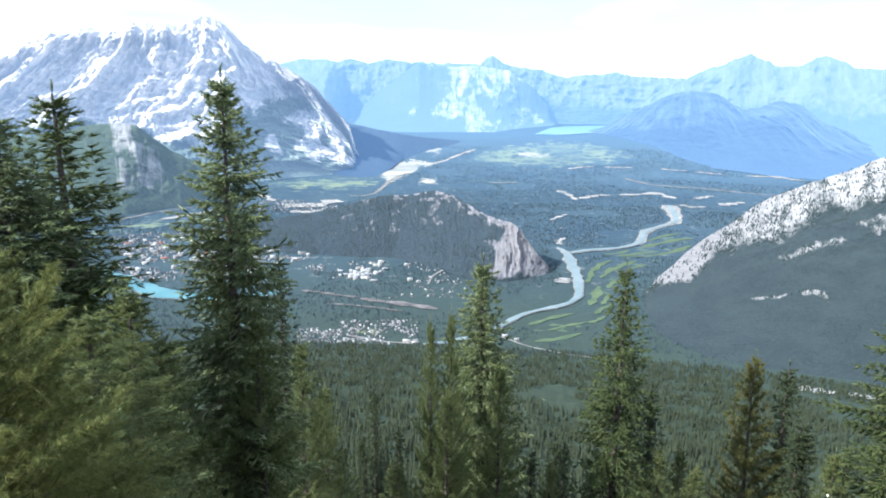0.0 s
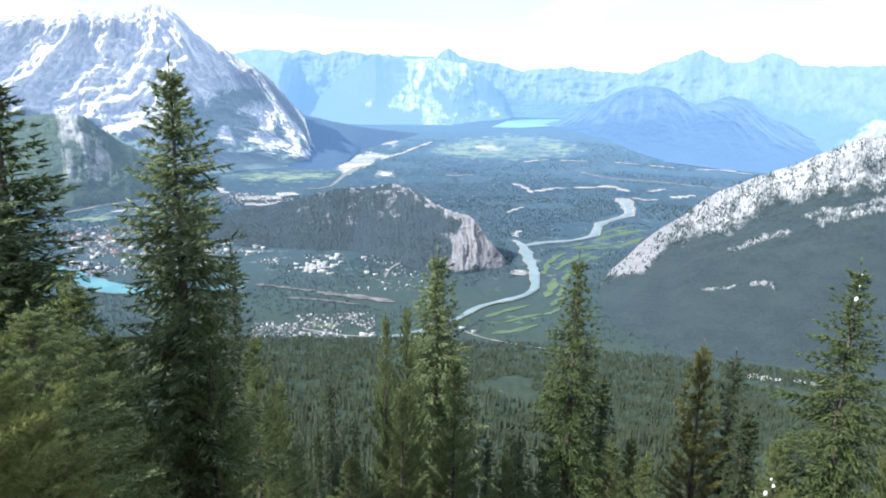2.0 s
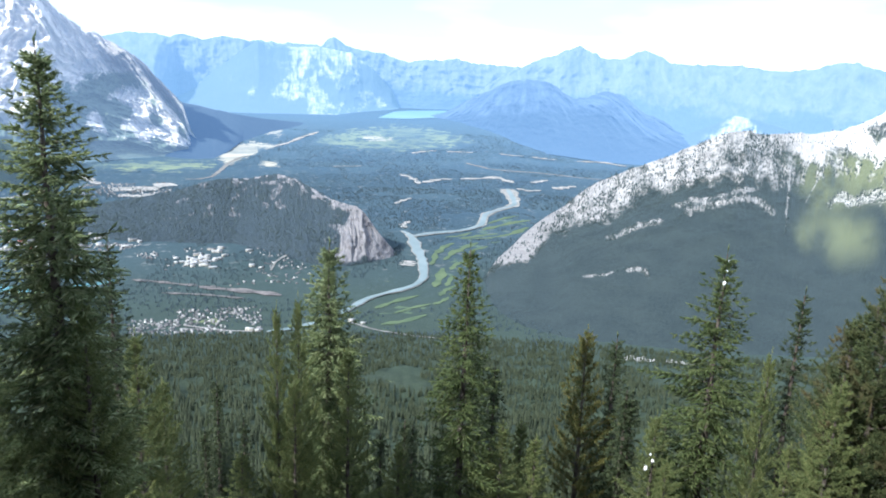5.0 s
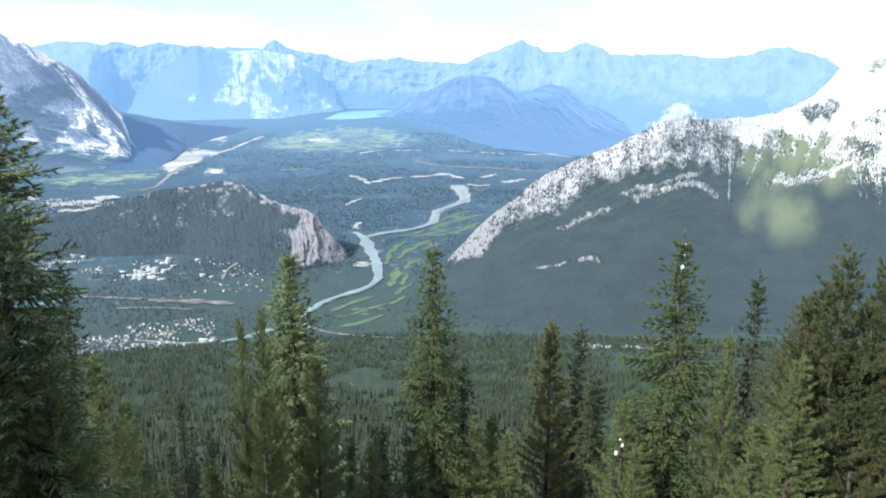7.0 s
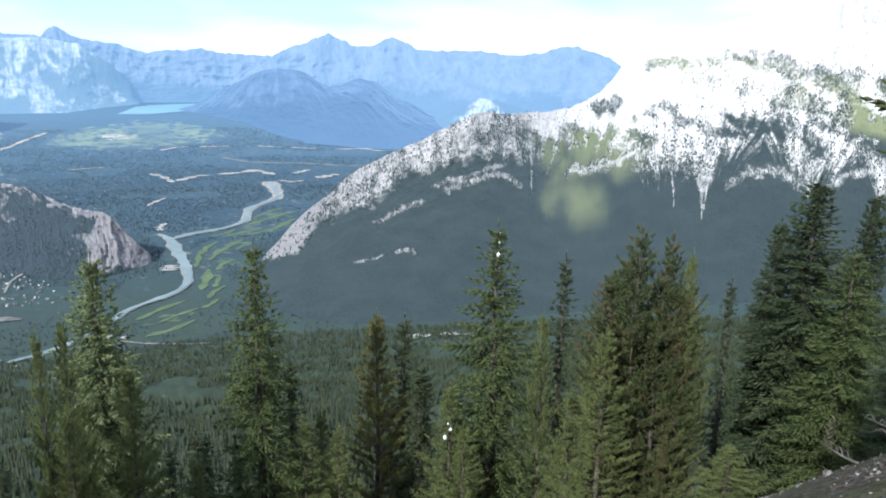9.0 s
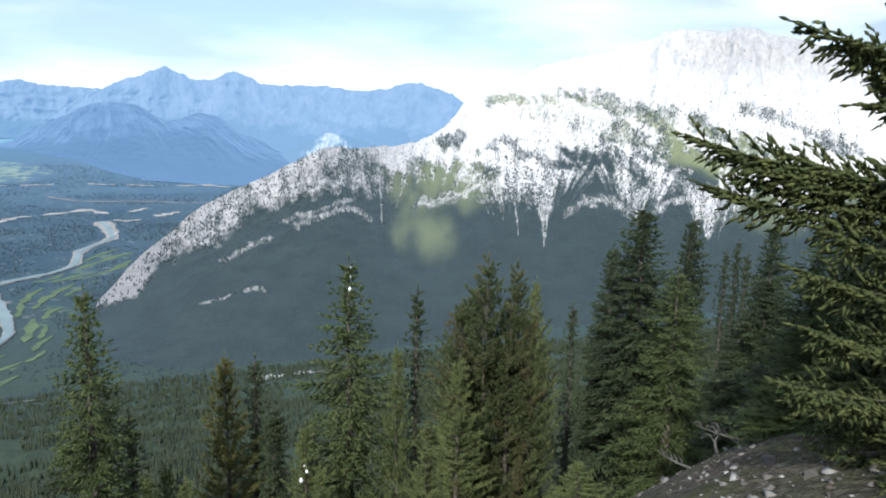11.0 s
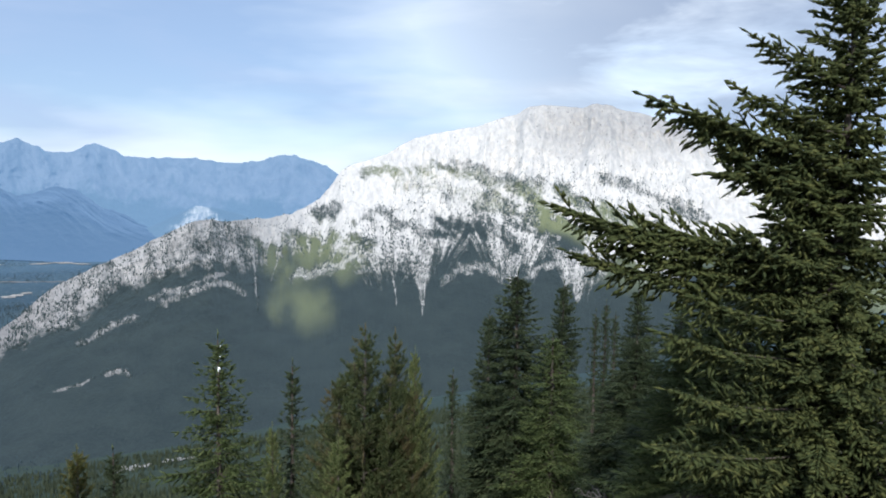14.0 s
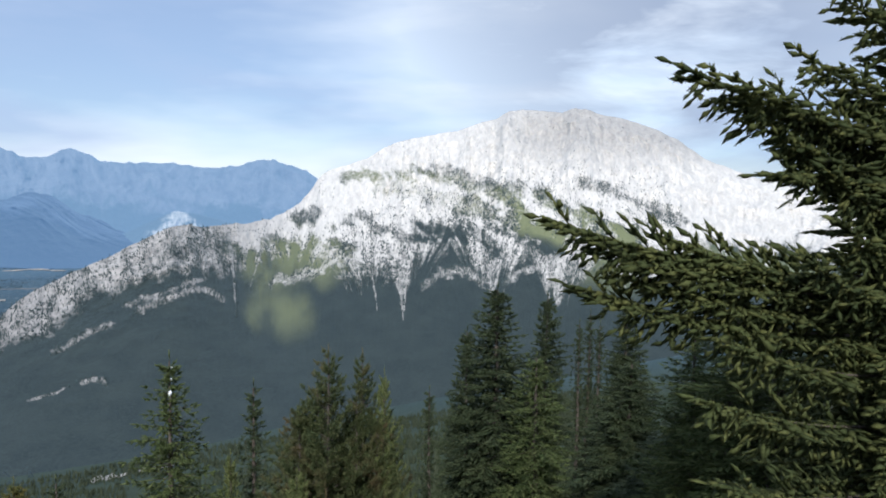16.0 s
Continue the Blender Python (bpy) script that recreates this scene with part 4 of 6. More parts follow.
ROADS = [([(-7.4, 2030), (-6.4, 2012), (-5.4, 2060), (-4.7, 2190), (-4.1, 2380), (-3.2, 2500), (-2.4, 2560)], 18), ([(-27, 1700), (-22, 1860), (-19, 1900)], 14), ([(-1.2, 1080), (-0.8, 1130), (0.2, 1170), (0.3, 1220)], 6),
         ([(-8, 850), (-4.5, 815), (-2, 808)], 8), ([(4.9, 850), (7, 815), (10, 790), (13, 775)], 6), ([(14, 2500), (16, 2360), (20, 2330), (26, 2250)], 22)]
for line, w in ROADS:
    ribbon("road", "pale road through the valley forest", "road", line, (w * 0.5, w * 0.65, w * 0.45), M_ROAD, 1.0)
# Strips at bearings -12 to -8 stand for a pale industrial yard.
BLUFFS = [([(10.7, 1992), (12.1, 2083), (13.2, 2100)], 16), ([(13.6, 2105), (15.0, 2140), (16.6, 2180), (17.9, 2082)], 20), ([(18.1, 1978), (19.2, 1944), (20.1, 1977)], 14), ([(21.0, 2022), (22.7, 2085)], 18), ([(19.2, 2103), (20.5, 2185)], 14),
          ([(9.7, 2680), (11.1, 2742), (11.8, 2740)], 12), ([(12.4, 2738), (13.4, 2736), (14.6, 2735)], 12), ([(16.6, 2740), (17.4, 2726), (18.6, 2730)], 12), ([(19.1, 2722), (20.2, 2724), (21.2, 2721)], 14), ([(22.5, 2719), (24.6, 2743), (26.5, 2655)], 20),
          ([(8.9, 2168), (9.8, 2093), (10.5, 1959)], 12), ([(8.5, 1666), (9.9, 1753)], 10), ([(17.4, 1871), (18.2, 1751), (17.8, 1690)], 14), ([(-0.9, 2737), (0.9, 2896), (2.6, 3055)], 12), ([(9.6, 1110), (9.9, 1140)], 22), ([(-14.5, 2120), (-13.6, 2000), (-13.0, 1940)], 14), ([(3.5, 2300), (6, 2330)], 8),
          ([(9.4, 1400), (9.2, 1440), (9.8, 1475)], 12), ([(-3, 1750), (-0.5, 1720)], 9), ([(-12.2, 1900), (-11.0, 1850), (-9.4, 1880), (-8.2, 1950)], 34), ([(-12.0, 1790), (-10.4, 1770), (-9.6, 1800)], 22), ([(-21.5, 1760), (-19.0, 1800), (-17.0, 1850)], 16), ([(27.6, 735), (29.0, 730), (30.2, 726)], 20), ([(30.8, 727), (32.0, 725), (33.4, 724)], 12)]
for line, w in BLUFFS:
    ribbon("bluff", "pale bare strip of ground in the woods", "bluff", line, tuple(w * k * (1.5 if line[0][1] > 1700 else 1.0) for k in (0.3, 1.3, 0.5, 1.5, 0.35, 1.1, 0.3)), M_BLUFF, 1.4)
BANKS = [([(-11.5, 1075), (-9, 1048), (-6.5, 1022)], 9), ([(-6.8, 1020), (-4.5, 998), (-2, 975), (-0.2, 958)], 15), ([(-9.5, 1000), (-6, 975), (-3, 950)], 6)]
M_BANK = plain("brown_river_bank", (0.075, 0.072, 0.075), (0.21, 0.19, 0.185), 0.08)
for line, w in BANKS:
    ribbon("escarpment", "brownish eroded river bank below the town", "river bank", line, tuple(w * k for k in (0.3, 1.2, 0.6, 1.4, 0.5, 1.1, 0.3)), M_BANK, 1.2)
FAIRWAYS = [([(7.0, 900), (9.0, 935), (10.8, 960)], 20), ([(7.5, 835), (9.5, 850), (11.5, 880)], 20), ([(11.9, 1000), (12.4, 1060), (12.6, 1110)], 26), ([(12.9, 1010), (13.4, 1070)], 18), ([(12.0, 1190), (12.6, 1250), (13.4, 1290)], 26),
            ([(13.4, 1200), (14.4, 1260), (15.4, 1300)], 24), ([(13.8, 1330), (15.4, 1370), (17.0, 1390)], 28), ([(15.5, 1420), (17.5, 1480), (19.5, 1530)], 34), ([(16.5, 1350), (18.2, 1400), (19.3, 1460)], 26), ([(11.6, 1120), (11.9, 1160), (11.9, 1200)], 20), ([(12.6, 1340), (13.8, 1360), (14.8, 1400)], 22), ([(13.2, 1100), (13.6, 1130), (14.4, 1150)], 20), ([(16.0, 1480), (17.2, 1530), (18.6, 1570)], 26), ([(8.6, 880), (10.2, 905), (11.8, 925)], 14), ([(12.6, 1150), (13.2, 1190), (13.4, 1230)], 18), ([(14.8, 1340), (16.0, 1345), (17.2, 1365)], 16), ([(12.4, 960), (12.8, 990), (13.8, 1020)], 16), ([(14.6, 1210), (15.2, 1240), (16.2, 1270)], 18), ([(11.8, 920), (12.6, 935), (13.2, 960)], 14)]
for line, w in FAIRWAYS:
    ribbon("fairway", "mown green golf fairway beside the river", "fairway", line, (w * 0.12, w * 0.55, w * 0.28, w * 0.60, w * 0.40, w * 0.15), M_FAIRWAY, 0.7)


# ---- conifers ----
def needle_mat(name, dark, light, tip, scale=1.2, haze_sheen=0.0, crown=None, brown=None):
    m = Mat(name, 0.75, 0.25)
    # Blue sheen on needles stands in for haze over distant trees.
    m.sheen(haze_sheen, (0.34, 0.64, 1.0))
    c = m.mix(m.ramp(m.noise(scale, 3, 0.6), (0.34, 0.0), (0.66, 1.0)), dark, light)
    c = m.mix(m.math("MULTIPLY", m.math("POWER", m.island(), 2.6), 0.85), c, tip)
    if brown:
        c = m.mix(m.ramp(m.noise(0.9, 4, 0.6), (0.50, 0.0), (0.66, 0.75)), c, brown)
    if crown:
        axis = m.n.new("ShaderNodeSeparateXYZ")
        m.l.new(m.co, axis.inputs[0])
        high = m.ramp(m.math("ADD", m.math("MULTIPLY", axis.outputs["Z"], 0.1), m.math("MULTIPLY", m.noise(1.6, 3, 0.6), 0.4)), (1.02, 0.0), (1.16, 0.55))
        c = m.mix(high, c, crown)
    m.colour(c)
    thin = m.n.new("ShaderNodeBsdfTranslucent")
    m.l.new(c, thin.inputs["Color"])
    both = m.n.new("ShaderNodeMixShader")
    both.inputs[0].default_value = 0.4
    m.l.new(m.b.outputs[0], both.inputs[1]), m.l.new(thin.outputs[0], both.inputs[2])
    m.l.new(both.outputs[0], m.n["Material Output"].inputs["Surface"])
    return m.m


M_SPRUCE = needle_mat("dark_spruce_needles", (0.083, 0.121, 0.053), (0.184, 0.232, 0.094), (0.383, 0.412, 0.221))
M_SPRUCE_LIGHT = needle_mat("light_spruce_needles", (0.051, 0.079, 0.027), (0.111, 0.148, 0.051), (0.204, 0.231, 0.093))
# Darker copy of the spruce needles; shade is put into the colour.
M_SPRUCE_SHADED = needle_mat("shade_dark_spruce_needles", (0.030, 0.048, 0.025), (0.071, 0.097, 0.044), (0.127, 0.148, 0.075))
M_PINE = needle_mat("olive_pine_needles", (0.059, 0.089, 0.032), (0.160, 0.199, 0.073), (0.298, 0.298, 0.121))
M_PINE_BUSHY = needle_mat("mottled_pine_needles", (0.030, 0.048, 0.019), (0.083, 0.111, 0.042), (0.175, 0.184, 0.078), 0.9, brown=(0.15, 0.10, 0.055))
M_PINE_NEAR = needle_mat("bright_pine_needles", (0.068, 0.090, 0.024), (0.170, 0.194, 0.055), (0.289, 0.270, 0.093), 1.6)
M_PINE_GOLD = needle_mat("yellowing_pine_needles", (0.044, 0.066, 0.024), (0.118, 0.140, 0.050), (0.30, 0.22, 0.06), 1.2, 0.0, (0.34, 0.22, 0.045))
M_FIR = needle_mat("deep_green_fir_needles", (0.042, 0.058, 0.022), (0.088, 0.108, 0.038), (0.165, 0.172, 0.058), 2.0)
# Blue tint and sheen carry haze painted into the valley woods.
M_VALLEY_TREES = needle_mat("haze_tinted_forest_needles", (0.038, 0.058, 0.068), (0.056, 0.080, 0.092), (0.070, 0.096, 0.106), 0.05, 0.30)
M_FAR_TREES = needle_mat("hazy_forest_needles", (0.034, 0.047, 0.027), (0.058, 0.073, 0.043), (0.078, 0.092, 0.053), 0.05)


def unit(v):
    return v / (np.linalg.norm(v, axis=-1, keepdims=True) + 1e-9)


def tube(points, radii, sides):
    """Verts and quads of a tube along a line."""
    points, radii = np.asarray(points, float), np.asarray(radii, float)
    t = unit(np.gradient(points, axis=0))
    a = unit(np.cross(t, [0.31, 0.17, 0.93]) + 1e-6)
    b = np.cross(t, a)
    ang = np.linspace(0, 2 * np.pi, sides, endpoint=False)
    ring = a[:, None] * np.cos(ang)[None, :, None] + b[:, None] * np.sin(ang)[None, :, None]
    v = points[:, None] + ring * radii[:, None, None]
    return v.reshape(-1, 3), grid_faces(len(points), sides, True)


def gather(pieces):
    vs, fs, n = [], [], 0
    for v, f in pieces:
        vs.append(v), fs.append(f + n)
        n += len(v)
    return np.concatenate(vs), np.concatenate(fs)


def needles(rng, start, way, length, per, size, width, spread):
    """Tufts of needles round twigs given by their starts, ways and lengths."""
    n = len(start)
    s = np.tile((np.arange(per) + 0.5) / per, (n, 1)) + rng.uniform(-0.5, 0.5, (n, per)) / per
    side = unit(np.cross(way, rng.normal(size=(n, 3))))
    other = np.cross(way, side)
    ang = rng.uniform(0, 2 * np.pi, (n, per))
    out = side[:, None] * np.cos(ang)[..., None] + other[:, None] * np.sin(ang)[..., None]
    base = start[:, None] + way[:, None] * (s * length[:, None])[..., None]
    lean = unit(way[:, None] * (1 - spread) + out * spread)
    size = size * rng.uniform(0.7, 1.2, (n, per)) * (1 - 0.35 * s)
    tip = base + lean * size[..., None]
    across = unit(np.cross(lean, rng.normal(size=(n, per, 3)))) * (width * rng.uniform(0.7, 1.3, (n, per)))[..., None]
    back = base - lean * size[..., None] * 0.15
    v = np.stack([back - across * 0.5, back + across * 0.5, tip], 2).reshape(-1, 3)
    return v, np.arange(len(v)).reshape(-1, 3)


def foxtails(rng, start, way, length, girth):
    """Needle-clad twigs as slim spindles."""
    n = len(start)
    side = unit(np.cross(way, rng.normal(size=(n, 3))))
    other = np.cross(way, side)
    g = girth * rng.uniform(0.7, 1.3, n) * np.clip(length / 0.25, 0.8, 1.15)
    c = start + way * (length * rng.uniform(0.4, 0.72, n))[:, None]
    ring = [c + (side * math.cos(a) + other * math.sin(a)) * (g * rng.uniform(0.6, 1.35, n))[:, None] for a in (0.0, 2.09, 4.19)]
    tip = start + way * (length * 1.12)[:, None] + rng.normal(0, 0.06, (n, 3)) * length[:, None]
    v = np.stack([start - way * 0.01] + ring + [tip], 1).reshape(-1, 3)
    f = np.array([(0, 2, 1), (0, 3, 2), (0, 1, 3), (1, 2, 4), (2, 3, 4), (3, 1, 4)])
    return v, (f[None] + 5 * np.arange(n)[:, None, None]).reshape(-1, 3)


def conifer(name, label, seed, height, spread, material, kind="spruce", whorl=0.26, bare=0.06, density=1.0, tuft=0.085, width=0.030, per=9, leaders=1, fall=4.6, twig_step=0.17, extra=(), sub=0, girth=0.020, twig_max=0.75, twig_k=0.34):
    """A conifer standing at the origin: a tapered trunk, limbs in whorls and a crown of needle tufts."""
    rng = np.random.default_rng(seed)
    root = tagged(new(name), label, "tree")
    trunks, limbs, t_start, t_way, t_len = [], [], [], [], []

    def leafy(br, s, L):
        n = max(2, int(L / twig_step * density))
        q = np.linspace(0.16 if kind == "spruce" else 0.32, 1.0, n)
        p = np.stack([np.interp(q, s, br[:, i]) for i in range(3)], 1)
        tang = unit(np.stack([np.interp(np.minimum(q + 0.05, 1), s, br[:, i]) - np.interp(q - 0.05, s, br[:, i]) for i in range(3)], 1))
        flat = unit(np.cross(tang, [0, 0, 1.0]))
        for sgn in (-1, 1, 0):
            k = rng.random(n) < 0.94
            a = rng.uniform(0.55, 1.0, n)[:, None]
            droop = np.array([0, 0, -0.30 if kind == "spruce" else 0.45]) * rng.uniform(0.3, 1.2, n)[:, None]
            if sgn == 0:
                droop = np.array([0, 0, 1.0]) * np.where(rng.random(n) < (0.72 if kind == "spruce" else 0.25), -1.0, 0.75)[:, None]
            way = unit(tang * (1.15 - a * 0.5) + flat * (sgn if sgn else 0.0) * a + droop)
            lng = (0.3 * min(twig_max, 0.33) + twig_k * L * (1 - 0.75 * q)) * rng.uniform(0.6, 1.2, n) * np.where(q > 0.9, 0.8, 1)
            t_start.append(p[k]), t_way.append(way[k]), t_len.append(np.minimum(lng, twig_max)[k])
        t_start.append(p[-1:]), t_way.append(tang[-1:]), t_len.append(np.array([min(0.12 + 0.05 * L, twig_max)]))
        t_start.append(p), t_way.append(tang), t_len.append(np.full(n, twig_step * 1.2))

    for lead in range(leaders):
        tall = height * (1 if lead == 0 else rng.uniform(0.86, 0.99))
        off = np.zeros(2) if lead == 0 else rng.uniform(-1, 1, 2) * spread * 0.45
        zs = np.linspace(0, tall, 12)
        wob = np.cumsum(rng.normal(0, 0.012 * height / 12, (12, 2)), 0)
        line = np.column_stack([off * smooth(0.0, 0.5, zs / tall)[:, None] + wob, zs])
        trunks.append(tube(line, 0.012 * tall * (1.03 - zs / tall) + 0.008, 8))
        z = tall * bare
        while z < tall * 0.985:
            up = z / tall
            reach = spread * (1 - math.exp(-(tall - z) / fall)) + 0.04
            if kind == "pine":
                reach = spread * min(1.0, (2.2 if leaders == 1 else 3.2) * (1 - up) + 0.12) * (0.65 + 0.35 * (1 - up))
            if leaders > 1:
                reach *= 0.8
            count = max(3, int(round(rng.uniform(4, 6.4) * density)))
            spin = rng.uniform(0, 2 * np.pi)
            for b in range(count):
                ang = spin + 2 * np.pi * b / count + rng.normal(0, 0.25)
                if kind == "pine" and rng.random() < 0.14:
                    continue
                wave = 1.3 if leaders > 1 else 0.9 if kind == "pine" else 0.65
                clump = float(vnoise(1.6 * math.cos(ang) + 7, 1.6 * math.sin(ang) + seed, z * 0.9))
                L = max(0.10, reach * rng.uniform(0.62, 1.05) * (1 - 0.5 * wave + wave * clump))
                if rng.random() < 0.06:
                    L *= 1.3
                z0 = z + rng.normal(0, whorl * 0.3)
                s = np.linspace(0, 1, 5)
                if kind == "spruce":
                    pitch = 0.30 * up + 0.05 - 0.55 * (1 - up) + 0.55 * up ** 6
                    rise = L * (pitch * s - 0.16 * s ** 2 + 0.18 * s ** 3.2 * (1.2 - up))
                else:
                    rise = L * ((0.05 + 0.55 * up) * s + 0.35 * s ** 2)
                ctr = np.array([np.interp(z0, line[:, 2], line[:, 0]), np.interp(z0, line[:, 2], line[:, 1])])
                bend = rng.normal(0, 0.10) * L * s ** 2
                px = ctr[0] + np.cos(ang) * L * s - np.sin(ang) * bend
                py = ctr[1] + np.sin(ang) * L * s + np.cos(ang) * bend
                br = np.column_stack([px, py, z0 + rise])
                limbs.append(tube(br, (0.006 + 0.009 * L) * (1.05 - s), 3))
                leafy(br, s, L)
            z += whorl * rng.uniform(0.7, 1.25) * (1.0 - 0.45 * up)
        t_start.append(line[-3:]), t_way.append(np.tile([[0.02, 0.01, 1.0]], (3, 1))), t_len.append(np.array([0.4, 0.35, 0.3]) * min(1, height / 8))
    for tip, z0, sag in extra:
        tip, s = np.array(tip, float), np.linspace(0, 1, 8)
        p0 = np.array([0, 0, z0])
        br = p0 + (tip - p0) * s[:, None] + np.array([0, 0, -sag])[None] * (4 * s * (1 - s))[:, None]
        L = float(np.linalg.norm(tip - p0))
        limbs.append(tube(br, 0.012 * (1.08 - s), 5))
        leafy(br, s, L)
    part("trunk", raw_mesh("trunk", *gather(trunks), M_BARK, True), root, "grey-brown bark trunk")
    S, W, L = np.concatenate(t_start), np.concatenate(t_way), np.concatenate(t_len)
    if sub:
        big = L > 0.10
        side = unit(np.cross(W[big], [0, 0, 1.0]))
        for k in range(sub):
            f = (k + 0.8) / (sub + 0.3)
            S = np.concatenate([S, S[:len(big)][big] + W[:len(big)][big] * (L[:len(big)][big] * f)[:, None]])
            W = np.concatenate([W, unit(W[:len(big)][big] * 0.8 + side * (0.75 if k % 2 else -0.75) + rng.normal(0, 0.15, side.shape))])
            L = np.concatenate([L, L[:len(big)][big] * rng.uniform(0.35, 0.6, int(big.sum()))])
    pieces = [needles(rng, S, W, L, per, tuft, width, 0.55 if kind == "spruce" else 0.62)]
    if girth:
        pieces.append(foxtails(rng, S, W, L, girth))
    nv, nf = gather(pieces)
    lv, lf = gather(limbs)
    tri = np.concatenate([lf[:, :3], lf[:, [0, 2, 3]]])
    me = raw_mesh("crown", np.concatenate([nv, lv]), np.concatenate([nf, tri + len(nv)]), material)
    me.materials.append(M_BARK)
    me.polygons.foreach_set("material_index", np.concatenate([np.zeros(len(nf), np.int32), np.ones(len(tri), np.int32)]))
    part("crown", me, root)
    return root


def stand(proto, x, y, top, width=1.0, turn=0.0):
    """A copy of a tree with its foot on the ground at (x, y) and its top at that height."""
    h = proto["tall"]
    foot = float(ground_z(np.array([x]), np.array([y]))[0]) - 0.15
    k = (top - foot) / h
    return copy_thing(proto, Matrix.Translation((x, y, foot)) @ Matrix.Rotation(turn, 4, "Z") @ Matrix.Diagonal((width, width, k, 1)))


def proto(*a, **k):
    ob = conifer(*a, **k)
    ob["tall"] = a[3]
    return ob


SPRUCE_LABEL = "dark green spruce with drooping limbs on the steep slope"
SPRUCE_TWIGS = dict(tuft=0.085, width=0.017, per=5, twig_step=0.12, girth=0.024, twig_max=0.36, twig_k=0.30)
PINE_TWIGS = dict(kind="pine", tuft=0.10, width=0.015, per=14, twig_step=0.15, girth=0.012)
spruce_a = proto("spruce_tree", SPRUCE_LABEL, 3, 12.0, 1.32, M_SPRUCE, whorl=0.175, density=1.05, fall=4.0, **SPRUCE_TWIGS)
spruce_b = proto("spruce_tree", "slender grey-green spruce with sparse limbs on the slope", 5, 12.0, 1.3, M_SPRUCE_LIGHT, whorl=0.21, density=0.9, fall=4.0, **SPRUCE_TWIGS)
spruce_c = proto("spruce_tree", "tall full dark spruce on the slope below the lookout", 9, 12.0, 1.32, M_SPRUCE, whorl=0.17, density=1.1, fall=3.8, **SPRUCE_TWIGS)
spruce_d = proto("spruce_tree", "full deep green spruce with layered drooping limbs", 23, 12.0, 1.32, M_SPRUCE_SHADED, whorl=0.175, density=1.1, fall=4.0, **SPRUCE_TWIGS)
spire = proto("spruce_tree", "thin dark spruce spire among other trees", 12, 12.0, 0.66, M_SPRUCE_SHADED, whorl=0.25, density=0.85, fall=3.6, **SPRUCE_TWIGS)
pine_a = proto("pine_tree", "olive green pine with upswept brushy limbs", 15, 9.0, 1.25, M_PINE, whorl=0.25, density=1.05, **PINE_TWIGS)
pine_n = proto("pine_tree", "bright olive pine with long needles close to the lookout", 27, 4.5, 1.15, M_PINE_NEAR, kind="pine", whorl=0.20, tuft=0.075, width=0.007, per=36, twig_step=0.13, density=1.3, girth=0.008)
pine_b = proto("pine_tree", "olive pine with a golden brown top", 17, 9.0, 1.25, M_PINE_GOLD, whorl=0.25, density=1.05, **PINE_TWIGS)
pine_c = proto("pine_tree", "broad bushy pine with several rounded tops", 21, 9.0, 1.6, M_PINE_BUSHY, whorl=0.27, density=1.05, leaders=3, **PINE_TWIGS)

